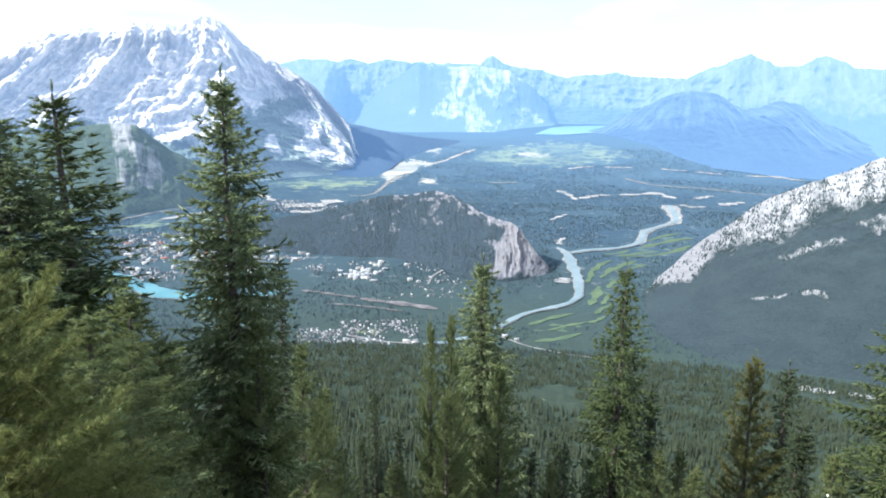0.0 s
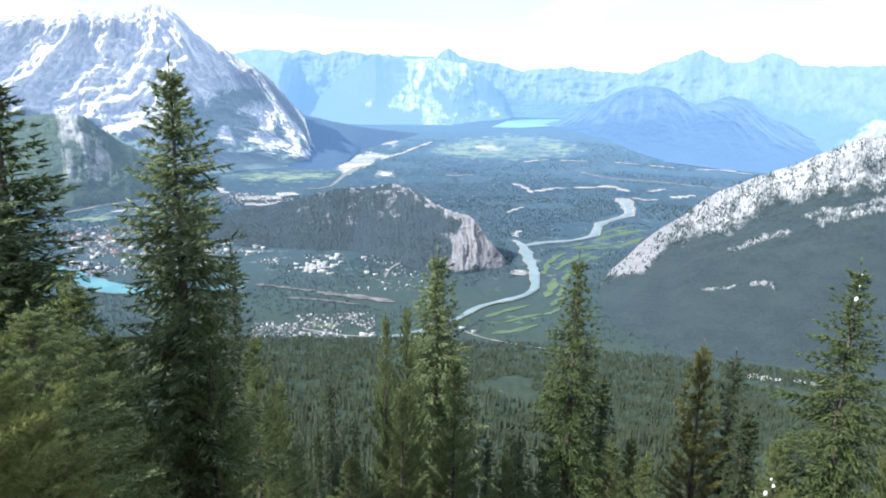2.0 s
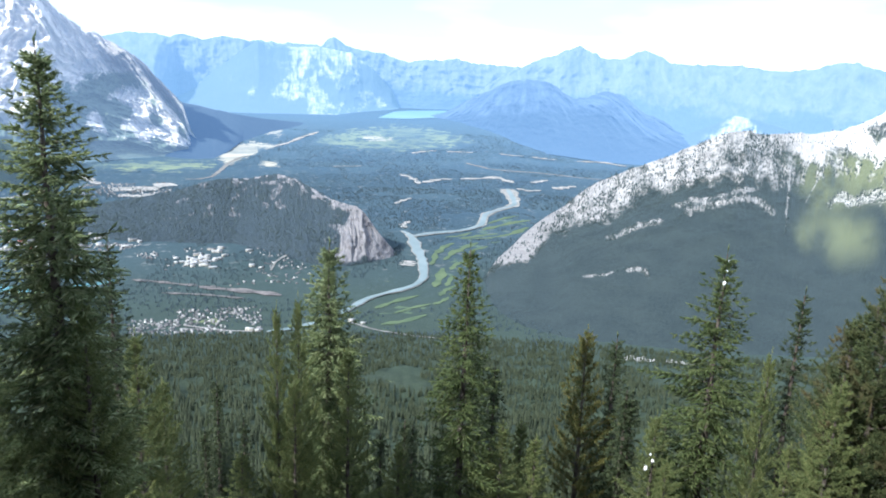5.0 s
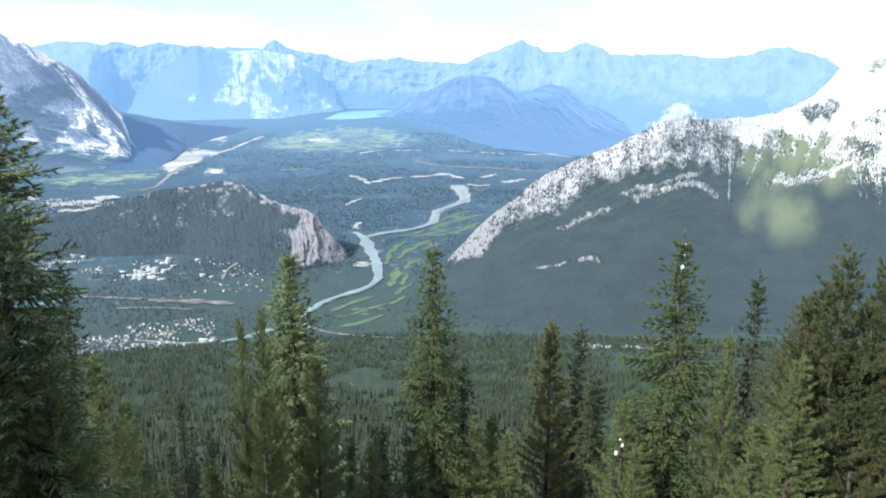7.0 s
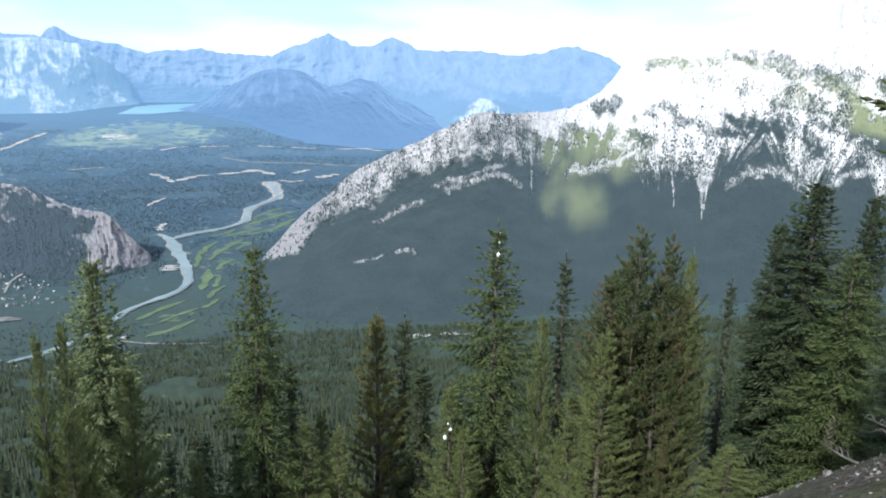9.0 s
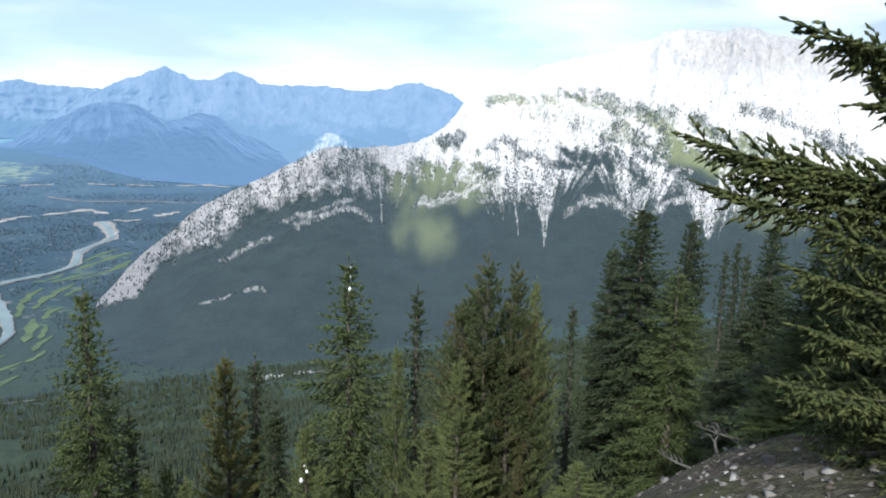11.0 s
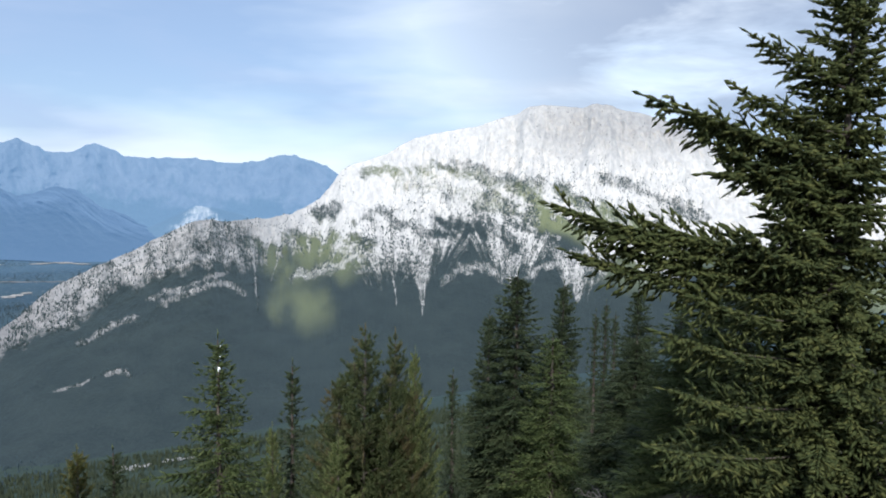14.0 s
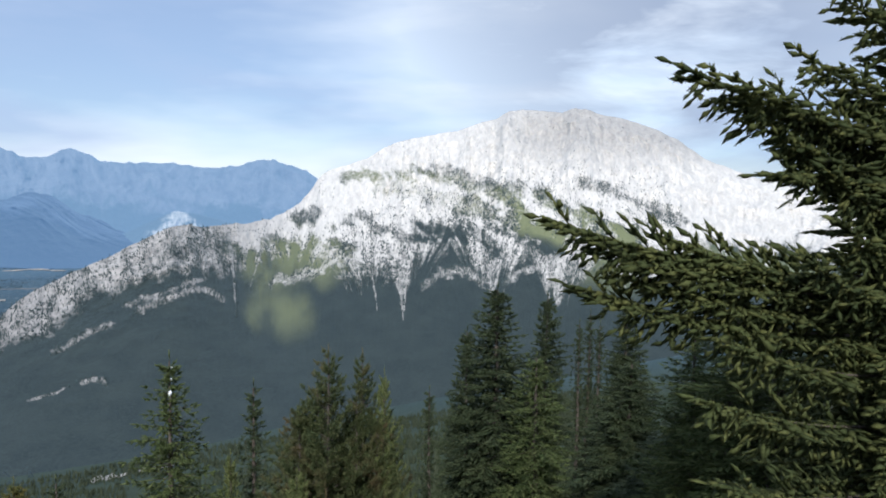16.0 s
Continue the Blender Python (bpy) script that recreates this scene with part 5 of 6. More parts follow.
TREES = [
    ("b", -6.08, 11.57, 299.85, 1.45),
    ("c", -6.39, 10.60, 299.55, 1.2),
    ("a", -4.06, 13.46, 300.10, 1.18),
    ("s", -4.32, 18.55, 295.62, 1.0),
    ("p", -4.59, 10.07, 297.06, 0.95),
    ("p", -4.42, 8.49, 297.25, 1.0),
    ("p", -4.93, 12.10, 295.67, 0.8),
    ("p", -4.40, 7.36, 297.37, 1.0),
    ("p", -3.46, 19.75, 291.40, 0.8),
    ("s", -2.43, 23.92, 289.59, 1.0),
    ("p", -3.41, 16.19, 294.08, 0.75),
    ("p", -3.47, 12.79, 295.87, 0.7),
    ("s", -2.68, 21.88, 288.90, 0.9),
    ("s", -1.62, 23.98, 288.06, 0.9),
    ("p", -0.36, 18.03, 294.00, 0.48),
    ("p", 0.15, 18.23, 294.16, 0.55),
    ("a", 1.12, 21.00, 294.89, 1.3),
    ("p", 1.40, 17.47, 293.03, 0.75),
    ("p", 0.04, 17.23, 292.36, 0.7),
    ("b", 4.17, 16.49, 295.91, 0.95),
    ("s", 5.20, 17.24, 292.54, 0.9),
    ("s", 3.92, 21.66, 288.65, 1.0),
    ("g", 8.60, 19.15, 292.60, 1.05),
    ("s", 9.60, 19.22, 292.37, 1.2),
    ("s", 9.51, 17.58, 291.31, 1.0),
    ("b", 10.56, 15.64, 295.90, 1.2),
    ("s", 12.64, 15.27, 294.89, 1.0),
    ("p", 11.60, 14.85, 293.49, 0.57),
    ("m", 10.42, 10.49, 296.81, 0.8),
    ("m", 11.17, 10.26, 296.65, 0.62),
    ("p", 11.26, 9.84, 296.36, 0.46),
    ("p", 9.36, 10.14, 294.96, 0.65),
    ("s", 18.84, 14.43, 293.57, 0.9),
    ("d", 14.52, 10.14, 296.70, 0.65),
    ("d", 14.00, 9.09, 297.82, 1.06),
    ("d", 15.45, 8.63, 297.51, 0.68),
    ("b", 13.16, 7.60, 296.74, 0.84),
    ("s", 26.64, 13.09, 294.72, 0.8),
    ("s", 27.24, 13.00, 295.05, 0.85),
    ("s", 26.96, 12.40, 294.70, 0.8),
    ("d", 18.05, 7.81, 297.20, 0.68),
    ("s", 21.64, 9.59, 294.83, 1.0),
    ("b", 11.08, 5.00, 295.49, 0.53),
    ("d", 11.58, 5.11, 297.32, 0.76),
    ("s", 3.45, 20.80, 289.30, 1.0),
    ("p", 5.23, 16.19, 291.36, 0.7),
    ("s", 9.26, 17.64, 291.47, 1.1),
    ("p", 6.01, 15.89, 291.07, 0.7),
    ("p", 9.56, 11.32, 293.09, 0.53),
    ("p", 8.80, 14.42, 291.04, 0.6),
    ("s", -3.56, 22.77, 287.82, 1.0),
    ("p", -1.32, 17.99, 290.05, 0.8),
    ("s", 2.98, 22.83, 287.82, 1.0),
    ("p", 3.01, 18.78, 289.55, 0.7),
    ("s", 4.75, 21.49, 287.84, 1.0),
    ("p", 6.33, 17.91, 290.47, 0.7),
    ("s", 7.79, 20.57, 288.58, 1.0),
    ("p", 9.06, 15.53, 291.68, 0.8),
    ("s", 10.88, 17.94, 290.48, 1.0),
    ("p", 10.13, 7.69, 293.48, 0.53),
    ("d", 9.01, 3.46, 297.42, 0.68),
    ("b", 7.56, 3.05, 296.99, 0.57),
    ("b", 7.72, 3.02, 298.70, 0.44),
    ("b", 7.37, 2.60, 299.10, 0.50),
    ("b", 6.91, 2.15, 299.18, 0.6),
    ("n", -2.62, 3.57, 299.30, 0.72),
    ("n", -2.50, 4.10, 298.30, 0.66),
]
PROTOS = {"n": pine_n, "d": spruce_d, "a": spruce_a, "b": spruce_b, "c": spruce_c, "s": spire, "p": pine_a, "g": pine_b, "m": pine_c}
for n, (key, x, y, top, width) in enumerate(TREES):
    tagged(stand(PROTOS[key], x, y, top, width, 2.4 * n), group="conifers below the lookout")
for ob in PROTOS.values():
    for o in (*ob.children_recursive, ob):
        bpy.data.objects.remove(o)


# ---- big fir beside the lookout ----
def near_fir(x, y, tall):
    foot = float(ground_z(np.array([x]), np.array([y]))[0]) - 0.1
    limbs = ((68.6, 5.6, 5.35, 0.06), (71.0, 4.9, 5.30, 0.05), (72.8, 0.8, 5.50, -0.08), (62.2, -2.1, 5.25, 0.10), (65.0, -3.4, 5.30, 0.08), (63.8, -5.6, 5.35, 0.08), (66.5, -5.0, 5.40, 0.04),
             (68.5, -3.0, 5.50, 0.05), (74.0, 6.3, 5.60, 0.03), (75.0, 9.5, 5.70, 0.02), (72.5, 2.6, 5.50, 0.04), (71.0, -8.0, 5.40, 0.06), (70.0, -11.0, 5.30, 0.06), (71.0, -15.0, 5.20, 0.06), (70.0, -19.0, 5.10, 0.05), (76.0, -2.0, 5.60, 0.04), (75.5, 0.4, 5.60, 0.04), (74.5, -3.8, 5.50, 0.05), (77.0, 3.0, 5.70, 0.03))
    extra = []
    for bearing, height, far, sag in limbs:
        a, b = at(bearing, far)
        c = EYE + far * math.tan(radians(height))
        extra.append(((a - 0.43 - x, b + 0.155 - y, c - foot), min(c - foot - 0.25, tall - 0.4), sag))
    root = conifer("fir_tree", "big deep green fir close beside the lookout", 31, tall, 1.8, M_FIR, whorl=0.115, bare=0.03, density=1.2, tuft=0.032, width=0.006, per=7, twig_step=0.065, fall=7.0, sub=4, extra=extra, girth=0.019, twig_max=0.19, twig_k=0.24)
    root.matrix_basis = Matrix.Translation((x, y, foot))
    return root


near_fir(5.78, 1.23, 4.3)


# ---- forest on the lower slope and in the valley ----
def small_conifers(name, label, x, y, tall, wide, rng, tiers, sides, material, foot=None):
    """Many small conifers, each of a few ragged cones, in one mesh."""
    n = len(x)
    foot = ground_z(x, y) if foot is None else foot
    ang = np.linspace(0, 2 * np.pi, sides, endpoint=False)
    vs, fs, base = [], [], 0
    for k in range(tiers):
        low, high = 0.05 + 0.80 * k / tiers, min(1.0, 0.05 + 0.80 * (k + 1) / tiers + 0.25)
        if k == tiers - 1:
            high = 1.0
        w = wide * (1 - 0.85 * k / tiers)
        a = ang[None] + rng.uniform(0, 6.28, n)[:, None]
        rad = w[:, None] * rng.uniform(0.6, 1.15, (n, sides))
        ring = np.stack([x[:, None] + np.cos(a) * rad, y[:, None] + np.sin(a) * rad, foot[:, None] + tall[:, None] * (low + rng.uniform(-0.04, 0.04, (n, sides)))], -1)
        top = np.stack([x, y, foot + tall * high], -1)[:, None]
        v = np.concatenate([ring, top], 1).reshape(-1, 3)
        i = np.arange(n)[:, None] * (sides + 1) + base
        j = np.arange(sides)[None]
        f = np.stack([i + j, i + (j + 1) % sides, np.broadcast_to(i + sides, (n, sides))], -1).reshape(-1, 3)
        vs.append(v), fs.append(f)
        base += len(v)
    me = raw_mesh(name, np.concatenate(vs), np.concatenate(fs), material)
    return tagged(new(name, me), label, "forest", kind="stuff")


def scatter(rng, n, b0, b1, r0, r1, keep):
    b, r = rng.uniform(b0, b1, n), np.sqrt(rng.uniform(r0 ** 2, r1 ** 2, n))
    x, y = at(b, r)
    ok = keep(x, y, b, r)
    return x[ok], y[ok], r[ok]


NO_TREES = [[(b, r) for b, r in p] for p in (
    [(-26.9, 1560), (-20, 1473), (-12.7, 1560), (-10.1, 1490), (-10.2, 1226), (-20.2, 1130), (-24, 1180)],
    [(-8.6, 1130), (-6.6, 1262), (-4.0, 1240), (-3.9, 1130), (-6.6, 1090)],
    [(-11.5, 960), (-8.6, 890), (-2.0, 830), (-2, 790), (-8.6, 800), (-11.3, 860)])]


def line_near(x, y, line, w):
    p = np.array([at(b, r) for b, r in line])
    near = np.full(x.shape, 1e9)
    for (x0, y0), (x1, y1) in zip(p[:-1], p[1:]):
        t = np.clip(((x - x0) * (x1 - x0) + (y - y0) * (y1 - y0)) / ((x1 - x0) ** 2 + (y1 - y0) ** 2 + 1e-9), 0, 1)
        near = np.minimum(near, np.hypot(x - x0 - t * (x1 - x0), y - y0 - t * (y1 - y0)))
    return near < w


def wooded(x, y, b, r):
    ok = np.ones(x.shape, bool)
    for line, w in [(RIVER_A, 24), (RIVER_B, 26), (RIVER_C, 22)] + [(l, w * 0.5 + 2) for l, w in ROADS] + [(l, w * 0.55 + 2) for l, w in FAIRWAYS]:
        ok &= ~line_near(x, y, line, w)
    for poly in NO_TREES:
        ok &= (inside(x, y, poly, 10) < 0.5) | (np.random.default_rng(int(len(x))).random(x.shape) < 0.30)
    return ok


rng = np.random.default_rng(77)
x, y, r = scatter(rng, 1500, -48, 62, 30, 170, lambda x, y, b, r: (fbm(x * 0.03, y * 0.03, 8.0, 3) > 0.38) & (r > 30 + 14 * (b > 40)))
small_conifers("slope_forest", "grey-green young conifer forest on the steep slope", x, y, rng.uniform(5.0, 9.5, len(x)), rng.uniform(0.7, 1.3, len(x)), rng, 9, 9, M_FAR_TREES)
x, y, r = scatter(rng, 30000, -48, 66, 150, 800, lambda x, y, b, r: fbm(x * 0.012, y * 0.012, 8.0, 3) > 0.36)
small_conifers("lower_slope_forest", "dense conifer forest on the lower mountainside", x, y, rng.uniform(0.7, 1.3, len(x)) * np.interp(r, [150, 800], [7.5, 5.0]), rng.uniform(0.7, 1.2, len(x)) * 1.1, rng, 3, 5, M_FAR_TREES)
x, y, r = scatter(rng, 26000, -32, 24, 770, 1900, lambda x, y, b, r: wooded(x, y, b, r) & (fbm(x * 0.008, y * 0.008, 12.0, 3) > 0.40))
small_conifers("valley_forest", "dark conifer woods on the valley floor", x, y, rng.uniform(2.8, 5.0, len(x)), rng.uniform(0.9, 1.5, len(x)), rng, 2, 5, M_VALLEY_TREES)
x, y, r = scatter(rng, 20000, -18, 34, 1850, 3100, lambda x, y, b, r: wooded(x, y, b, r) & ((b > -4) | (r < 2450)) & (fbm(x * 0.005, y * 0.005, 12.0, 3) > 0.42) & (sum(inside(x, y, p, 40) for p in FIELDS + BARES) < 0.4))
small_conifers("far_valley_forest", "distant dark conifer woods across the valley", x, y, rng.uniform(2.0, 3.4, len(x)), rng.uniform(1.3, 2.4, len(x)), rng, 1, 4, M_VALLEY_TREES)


# Needle colour is raised and blued as painted haze.
M_HILL_TREES = needle_mat("haze_lifted_mountain_conifers", (0.050, 0.070, 0.073), (0.070, 0.094, 0.094), (0.085, 0.110, 0.106), 0.05, 0.15)


def trees_on(surface, name, label, count, tall, wide, rng, weight):
    """Small conifers on a mountainside."""
    x, y, z, rock, v = (a.ravel() for a in SURFACES[surface])
    w = weight(rock, v, np.degrees(np.arctan2(x, y)))
    pick = rng.choice(len(x), count, replace=True, p=w / w.sum())
    jx, jy = rng.normal(0, 1.2, count), rng.normal(0, 1.2, count)
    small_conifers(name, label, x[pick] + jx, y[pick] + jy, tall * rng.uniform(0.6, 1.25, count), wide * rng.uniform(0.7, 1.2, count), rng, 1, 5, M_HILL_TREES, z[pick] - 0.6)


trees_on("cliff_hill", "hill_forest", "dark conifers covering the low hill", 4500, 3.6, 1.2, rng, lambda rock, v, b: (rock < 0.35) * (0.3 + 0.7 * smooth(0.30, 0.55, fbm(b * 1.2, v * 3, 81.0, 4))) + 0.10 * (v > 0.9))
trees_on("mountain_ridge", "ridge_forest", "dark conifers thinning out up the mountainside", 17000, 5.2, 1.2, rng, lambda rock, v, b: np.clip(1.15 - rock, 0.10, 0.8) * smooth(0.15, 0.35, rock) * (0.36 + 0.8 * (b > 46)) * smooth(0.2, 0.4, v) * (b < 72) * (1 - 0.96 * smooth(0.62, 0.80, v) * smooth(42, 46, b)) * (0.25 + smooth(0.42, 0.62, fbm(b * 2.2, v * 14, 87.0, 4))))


# ---- town ----
M_ROOF_PALE = plain("pale_metal_roof", (0.34, 0.34, 0.35), (0.54, 0.53, 0.52), 0.2, 0.5, 0.4)
M_ROOF_GREY = plain("grey_shingle_roof", (0.16, 0.16, 0.17), (0.30, 0.29, 0.29), 0.3)
M_ROOF_RED = plain("dull_red_roof", (0.26, 0.10, 0.08), (0.36, 0.16, 0.13), 0.3)
M_WALL = plain("cream_building_wall", (0.42, 0.39, 0.34), (0.62, 0.58, 0.52), 0.2)
M_PANE = plain("dark_window_glass", (0.03, 0.04, 0.05), (0.06, 0.07, 0.08), 0.5, 0.15, 0.6)


def box(x0, x1, y0, y1, z0, z1):
    v = np.array([(x, y, z) for z in (z0, z1) for x, y in ((x0, y0), (x1, y0), (x1, y1), (x0, y1))], float)
    return v, np.array([(0, 3, 2, 1), (4, 5, 6, 7), (0, 1, 5, 4), (1, 2, 6, 5), (2, 3, 7, 6), (3, 0, 4, 7)])


def gable(l, w, z0, z1, over=0.4):
    v = np.array([(-l, -w, z0), (l, -w, z0), (l, w, z0), (-l, w, z0), (-l, 0, z1), (l, 0, z1)], float) * [1 + over / l, 1 + over / w, 1]
    return v, np.array([(0, 1, 5, 4), (2, 3, 4, 5), (0, 4, 3, 3), (1, 2, 5, 5), (0, 3, 2, 1)])


def building(bearing, distance, l, w, h, turn, roof_mat, flat, label):
    x, y = at(bearing, distance)
    z = float(ground_z(np.array([x]), np.array([y]))[0])
    root = tagged(new("building"), label, "building", "town buildings")
    root.matrix_basis = Matrix.Translation((x, y, z - 0.4)) @ Matrix.Rotation(turn, 4, "Z")
    part("wall", raw_mesh("wall", *box(-l, l, -w, w, 0, h), M_WALL), root)
    if flat:
        part("roof", raw_mesh("roof", *box(-l - 0.3, l + 0.3, -w - 0.3, w + 0.3, h + 0.004, h + 0.7), roof_mat), root)
    else:
        v, f = gable(l, w, h + 0.004, h + w * 0.55)
        tri = np.concatenate([f[:2][:, :3], f[:2][:, [0, 2, 3]], f[2:4][:, :3], f[4:][:, :3], f[4:][:, [0, 2, 3]]])
        part("roof", raw_mesh("roof", v, tri, roof_mat), root)
    storeys = max(1, int(h / 1.3))
    for s in range(storeys):
        z0 = 0.45 + s * (h - 0.4) / storeys
        part("window", raw_mesh("window", *box(-l * 0.9, l * 0.9, -w - 0.05, -w + 0.05, z0, z0 + 0.45), M_PANE), root)
    return root


rng = np.random.default_rng(5)
BIG = [(-6.9, 1165, 10, 6), (-6.2, 1150, 12, 7), (-5.9, 1190, 9, 5), (-6.6, 1200, 14, 5), (-5.2, 1215, 16, 5), (-5.6, 1232, 12, 5), (-4.6, 1185, 10, 4), (-6.1, 1130, 9, 5), (-7.4, 1150, 7, 5), (-4.9, 1240, 9, 4),
       (-2.8, 1210, 10, 5), (-2.6, 1110, 8, 6), (-1.9, 1100, 7, 4), (-7.0, 1130, 7, 5), (-5.3, 1165, 8, 5), (5.2, 850, 7, 4), (6.2, 840, 6, 3), (-2.9, 818, 9, 4), (-2.2, 812, 8, 4)]
for b, d, l, w in BIG:
    building(b, d, l * 0.5, w * 0.5, rng.uniform(2.2, 3.8), rng.uniform(-0.5, 0.5), M_ROOF_PALE if rng.random() < 0.75 else M_ROOF_GREY, rng.random() < 0.35, "large pale hotel building with a light roof")
for _ in range(30):
    building(rng.normal(-6.4, 0.75), rng.normal(1172, 26), rng.uniform(2.5, 6.5), rng.uniform(1.8, 3.2), rng.uniform(1.6, 3.2), rng.choice([0.2, 1.77]) + rng.normal(0, 0.1), M_ROOF_PALE, rng.random() < 0.6, "pale flat-roofed building of a large hotel group")
for _ in range(90):
    b, d = rng.uniform(-24, -10.5), rng.uniform(1230, 1520)
    building(b, d, rng.uniform(4, 9), rng.uniform(3, 4.5), rng.uniform(1.8, 3.6), 0.35 + rng.choice([0, 1.57]) + rng.normal(0, 0.08), [M_ROOF_PALE, M_ROOF_GREY, M_ROOF_RED][rng.choice(3, p=[0.55, 0.33, 0.12])], rng.random() < 0.5, "town building with a low roof among trees")


def houses(name, label, spots, rng, material, lo, hi):
    pieces = []
    for x, y in spots:
        z = float(ground_z(np.array([x]), np.array([y]))[0])
        l, w, h = rng.uniform(0.9, 2.2), rng.uniform(0.7, 1.3), rng.uniform(lo, hi)
        a = rng.choice([0.35, 1.92]) + rng.normal(0, 0.1)
        for v, f in (box(-l, l, -w, w, -0.5, h), ):
            v = np.concatenate([v, [(-l, 0, h + w * 0.6), (l, 0, h + w * 0.6)]])
            f = np.concatenate([f[2:], [(4, 5, 9, 8), (6, 7, 8, 9), (4, 8, 7, 7), (5, 6, 9, 9)]])
            c, s = math.cos(a), math.sin(a)
            pieces.append((np.column_stack([v[:, 0] * c - v[:, 1] * s + x, v[:, 0] * s + v[:, 1] * c + y, v[:, 2] + z]), f))
    v, f = gather(pieces)
    tri = np.concatenate([f[:, :3], f[:, [0, 2, 3]]])
    tri = tri[(tri[:, 0] != tri[:, 1]) & (tri[:, 1] != tri[:, 2]) & (tri[:, 0] != tri[:, 2])]
    tagged(new(name, raw_mesh(name, v, tri, material)), label, "houses", kind="stuff")


def spots(n, poly_b, poly_d, keep=0.5):
    b, d = rng.uniform(*poly_b, n), rng.uniform(*poly_d, n)
    x, y = at(b, d)
    ok = fbm(x * 0.02, y * 0.02, 31.0, 2) > keep
    return list(zip(x[ok], y[ok]))


m = Mat("house_walls_and_roofs", 0.7, 0.3)
m.colour(m.ramp(m.island(), (0.0, (0.07, 0.07, 0.08)), (0.45, (0.17, 0.165, 0.17)), (0.8, (0.27, 0.265, 0.265)), (1.0, (0.46, 0.45, 0.44))))
M_HOUSE = m.m
houses("town_houses", "small pale and grey houses scattered in the town", spots(2600, (-25, -9.5), (1180, 1600), 0.42), rng, M_HOUSE, 1.2, 2.2)
houses("suburb_houses", "rows of small pale houses at the forest edge", spots(420, (-11.8, -2), (800, 915), 0.46), rng, M_HOUSE, 1.0, 1.8)
houses("valley_houses", "bright roofs of a district by the highway", spots(420, (-14.5, -8.3), (1760, 1960), 0.40), rng, M_HOUSE, 1.4, 2.4)
houses("riverside_houses", "a few buildings among valley woods", spots(260, (-9, 2), (1010, 1250), 0.58), rng, M_HOUSE, 1.0, 2.0)


# ---- stones, dead wood and white clumps near the lookout ----
M_STONE = plain("grey_limestone_rubble", (0.050, 0.044, 0.038), (0.15, 0.14, 0.125), 3.0, 0.9, 0.2, 0.5)
M_DEADWOOD = plain("bleached_dead_wood", (0.06, 0.055, 0.05), (0.13, 0.12, 0.11), 8.0, 0.85, 0.2, 0.4)
M_WHITE_CLUMP = plain("matt_white", (0.80, 0.82, 0.85), (0.88, 0.89, 0.92), 4.0, 0.6, 0.3)


def stone(x, y, size, rng):
    bm = bmesh.new()
    bmesh.ops.create_icosphere(bm, subdivisions=1, radius=1.0)
    k = rng.uniform(0, 50)
    for v in bm.verts:
        c = v.co
        f = 0.55 + 0.85 * float(vnoise(c.x * 1.3 + k, c.y * 1.3, c.z * 1.3)) + 0.2 * float(vnoise(c.x * 4 + k, c.y * 4, c.z * 4))
        v.co = Vector((c.x * f * size, c.y * f * size * 0.75, c.z * f * size * 0.5))
    me = bpy.data.meshes.new("boulder")
    bm.to_mesh(me)
    bm.free()
    me.materials.append(M_STONE)
    ob = tagged(new("boulder", me), "angular grey limestone block on the slope", "rock", "stones on the slope")
    z = float(ground_z(np.array([x]), np.array([y]))[0])
    ob.matrix_basis = Matrix.Translation((x, y, z + size * 0.12)) @ Matrix.Rotation(rng.uniform(0, 6.3), 4, "Z")


def dead_branch(x, y, length, turn, rng):
    s = np.linspace(0, 1, 9)
    z = float(ground_z(np.array([x]), np.array([y]))[0])
    main = np.column_stack([length * s, 0.10 * length * np.sin(3 * s + rng.uniform(0, 3)), 0.02 + 0.30 * length * s * rng.uniform(0.4, 1.2)])
    pieces = [tube(main, 0.022 * (1.1 - s), 6)]
    for q in (0.3, 0.45, 0.6, 0.75, 0.9):
        p = np.array([np.interp(q, s, main[:, i]) for i in range(3)])
        way = unit(np.array([rng.uniform(0.2, 0.8), rng.choice([-1, 1]) * rng.uniform(0.4, 1), rng.uniform(0.1, 0.9)]))
        pieces.append(tube(p + way * (s[:, None] * length * 0.35 * rng.uniform(0.6, 1.2)) + np.column_stack([s * 0, s * 0, 0.05 * np.sin(4 * s)]), 0.010 * (1.1 - s), 5))
    ob = tagged(new("dead_branch", raw_mesh("dead_branch", *gather(pieces), M_DEADWOOD, True)), "bleached grey dead branch lying on rubble", "dead wood", "fallen branches")
    ob.matrix_basis = Matrix.Translation((x, y, z)) @ Matrix.Rotation(turn, 4, "Z")


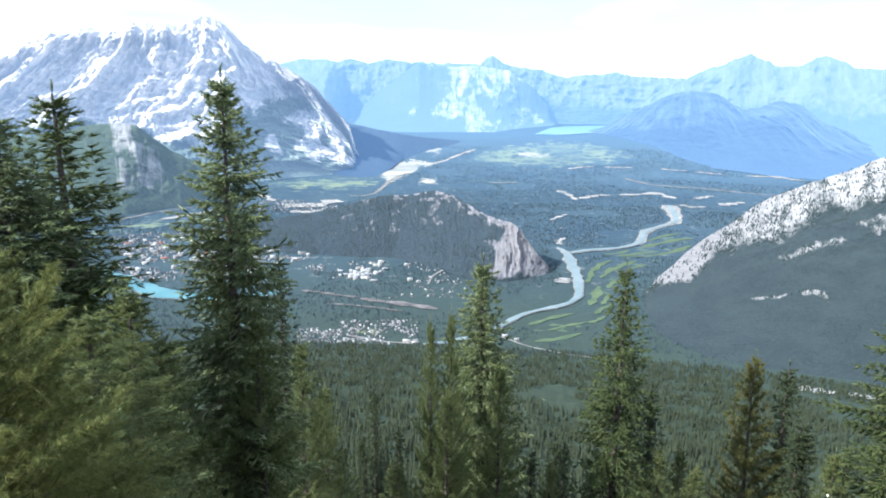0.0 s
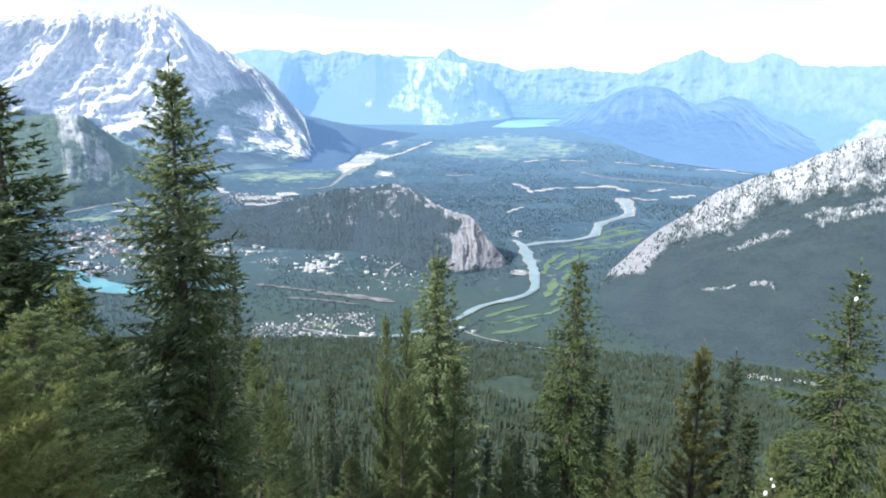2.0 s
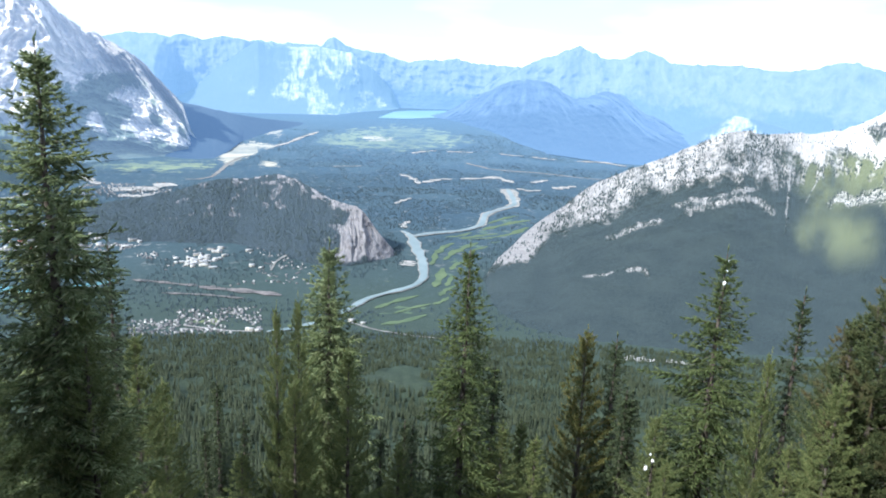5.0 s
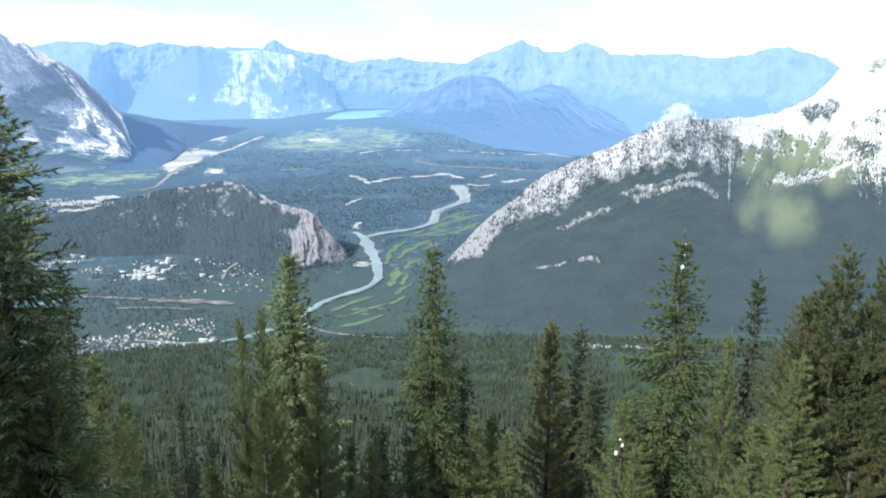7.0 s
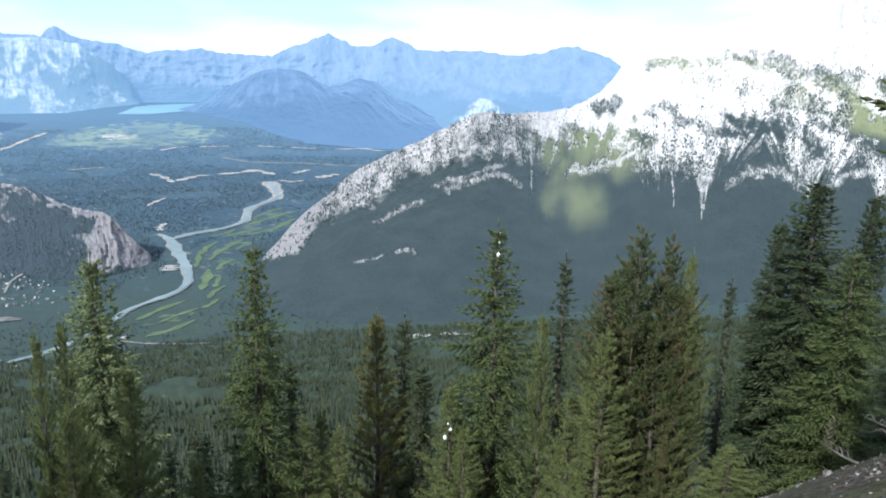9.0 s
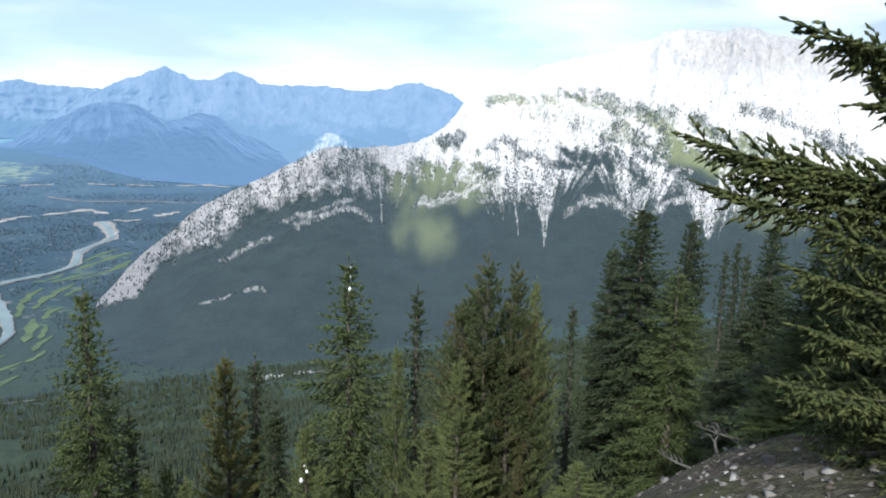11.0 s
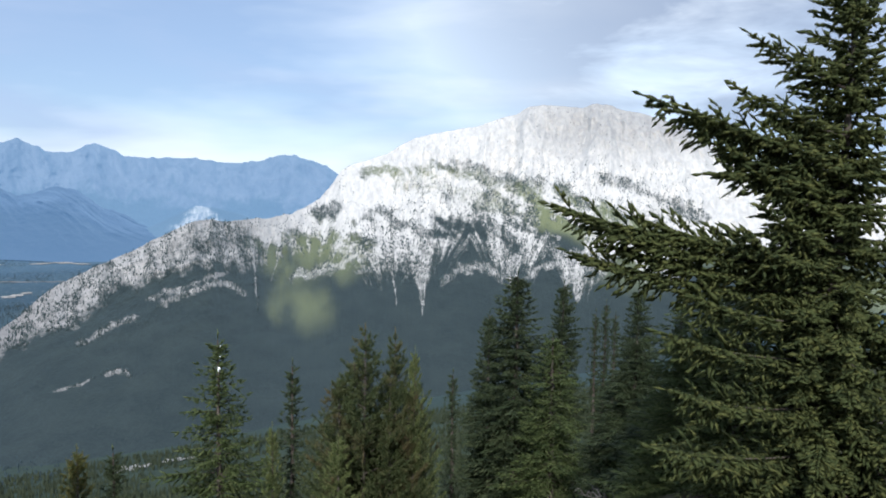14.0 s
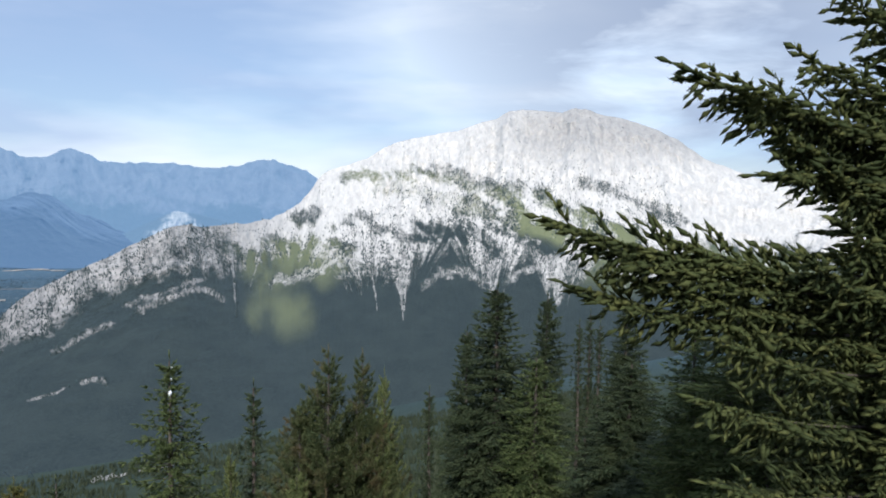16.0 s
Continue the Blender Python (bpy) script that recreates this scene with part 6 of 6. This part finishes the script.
def rubble(count, rng):
    """Small broken stones strewn over the slope, in one mesh."""
    b, d = rng.uniform(54, 86, count), np.sqrt(rng.uniform(4.5 ** 2, 17 ** 2, count))
    x, y = at(b, d)
    z = ground_z(x, y)
    keep = fbm(x * 0.9, y * 0.9, 14.0, 3) > 0.46
    corners = np.array([(1, 0, 0), (-1, 0, 0), (0, 1, 0), (0, -1, 0), (0, 0, 1), (0, 0, -1)], float)
    faces = np.array([(0, 2, 4), (2, 1, 4), (1, 3, 4), (3, 0, 4), (2, 0, 5), (1, 2, 5), (3, 1, 5), (0, 3, 5)])
    pieces = []
    for px, py, pz in zip(x[keep], y[keep], z[keep]):
        size = 0.010 + 0.045 * rng.random() ** 3
        turn = np.array(Matrix.Rotation(rng.uniform(0, 6.3), 3, "Z") @ Matrix.Rotation(rng.normal(0, 0.4), 3, "X"))
        v = corners * size * rng.uniform(0.6, 1.4, (6, 1)) * np.array([1.3, 0.9, 0.55]) + rng.normal(0, size * 0.2, (6, 3))
        pieces.append((v @ turn.T + (px, py, pz + size * 0.15), faces))
    tagged(new("rubble", raw_mesh("rubble", *gather(pieces), M_RUBBLE)), "broken grey and tan stones strewn over the slope", "rubble", kind="stuff")


m = Mat("strewn_stone_chips", 0.9, 0.2)
m.colour(m.ramp(m.island(), (0.0, (0.06, 0.05, 0.042)), (0.5, (0.14, 0.125, 0.11)), (0.85, (0.19, 0.175, 0.16)), (1.0, (0.32, 0.31, 0.29))))
M_RUBBLE = m.m
rng = np.random.default_rng(91)
for _ in range(90):
    b, d = rng.uniform(56, 84), rng.uniform(5.5, 16)
    px, py = at(b, d)
    stone(float(px), float(py), float(0.025 + 0.09 * rng.random() ** 3), rng)
rubble(5200, rng)
for b, d, l, a in ((63.0, 8.2, 1.1, 0.4), (65.5, 8.6, 1.3, 2.2), (67.0, 9.4, 1.0, 1.2), (70.0, 8.5, 1.2, 3.0), (61.5, 9.5, 0.9, 2.0), (72.0, 9.5, 1.4, 0.8), (66.0, 10.5, 1.3, 1.8), (69.0, 11.5, 1.2, 2.6)):
    px, py = at(b, d)
    dead_branch(float(px), float(py), l * 0.5, a, rng)


def snow_clump(x, y, z, size, k):
    bm = bmesh.new()
    bmesh.ops.create_icosphere(bm, subdivisions=2, radius=size)
    for v in bm.verts:
        f = 0.6 + 0.9 * float(vnoise(v.co.x / size * 1.4 + k, v.co.y / size * 1.4, v.co.z / size * 1.4))
        v.co = Vector((v.co.x * f * 0.8, v.co.y * f * 0.8, v.co.z * f * 1.3))
    me = bpy.data.meshes.new("snow_clump")
    bm.to_mesh(me)
    bm.free()
    me.materials.append(M_WHITE_CLUMP)
    tagged(new("snow_clump", me), "small white piece among the spruces", "snow", "white clumps in spruces").matrix_basis = Matrix.Translation((x, y, z))


# The last three stand for pieces of whitish dead wood.
for k, (x, y, z, s) in enumerate(((10.53, 15.54, 295.77, 0.050), (10.39, 15.39, 295.25, 0.090), (10.47, 15.46, 295.53, 0.035), (8.61, 15.01, 290.57, 0.100), (8.79, 15.02, 290.76, 0.080), (8.73, 15.05, 290.92, 0.050))):
    snow_clump(x, y, z, s * 0.5, 3.0 * k)
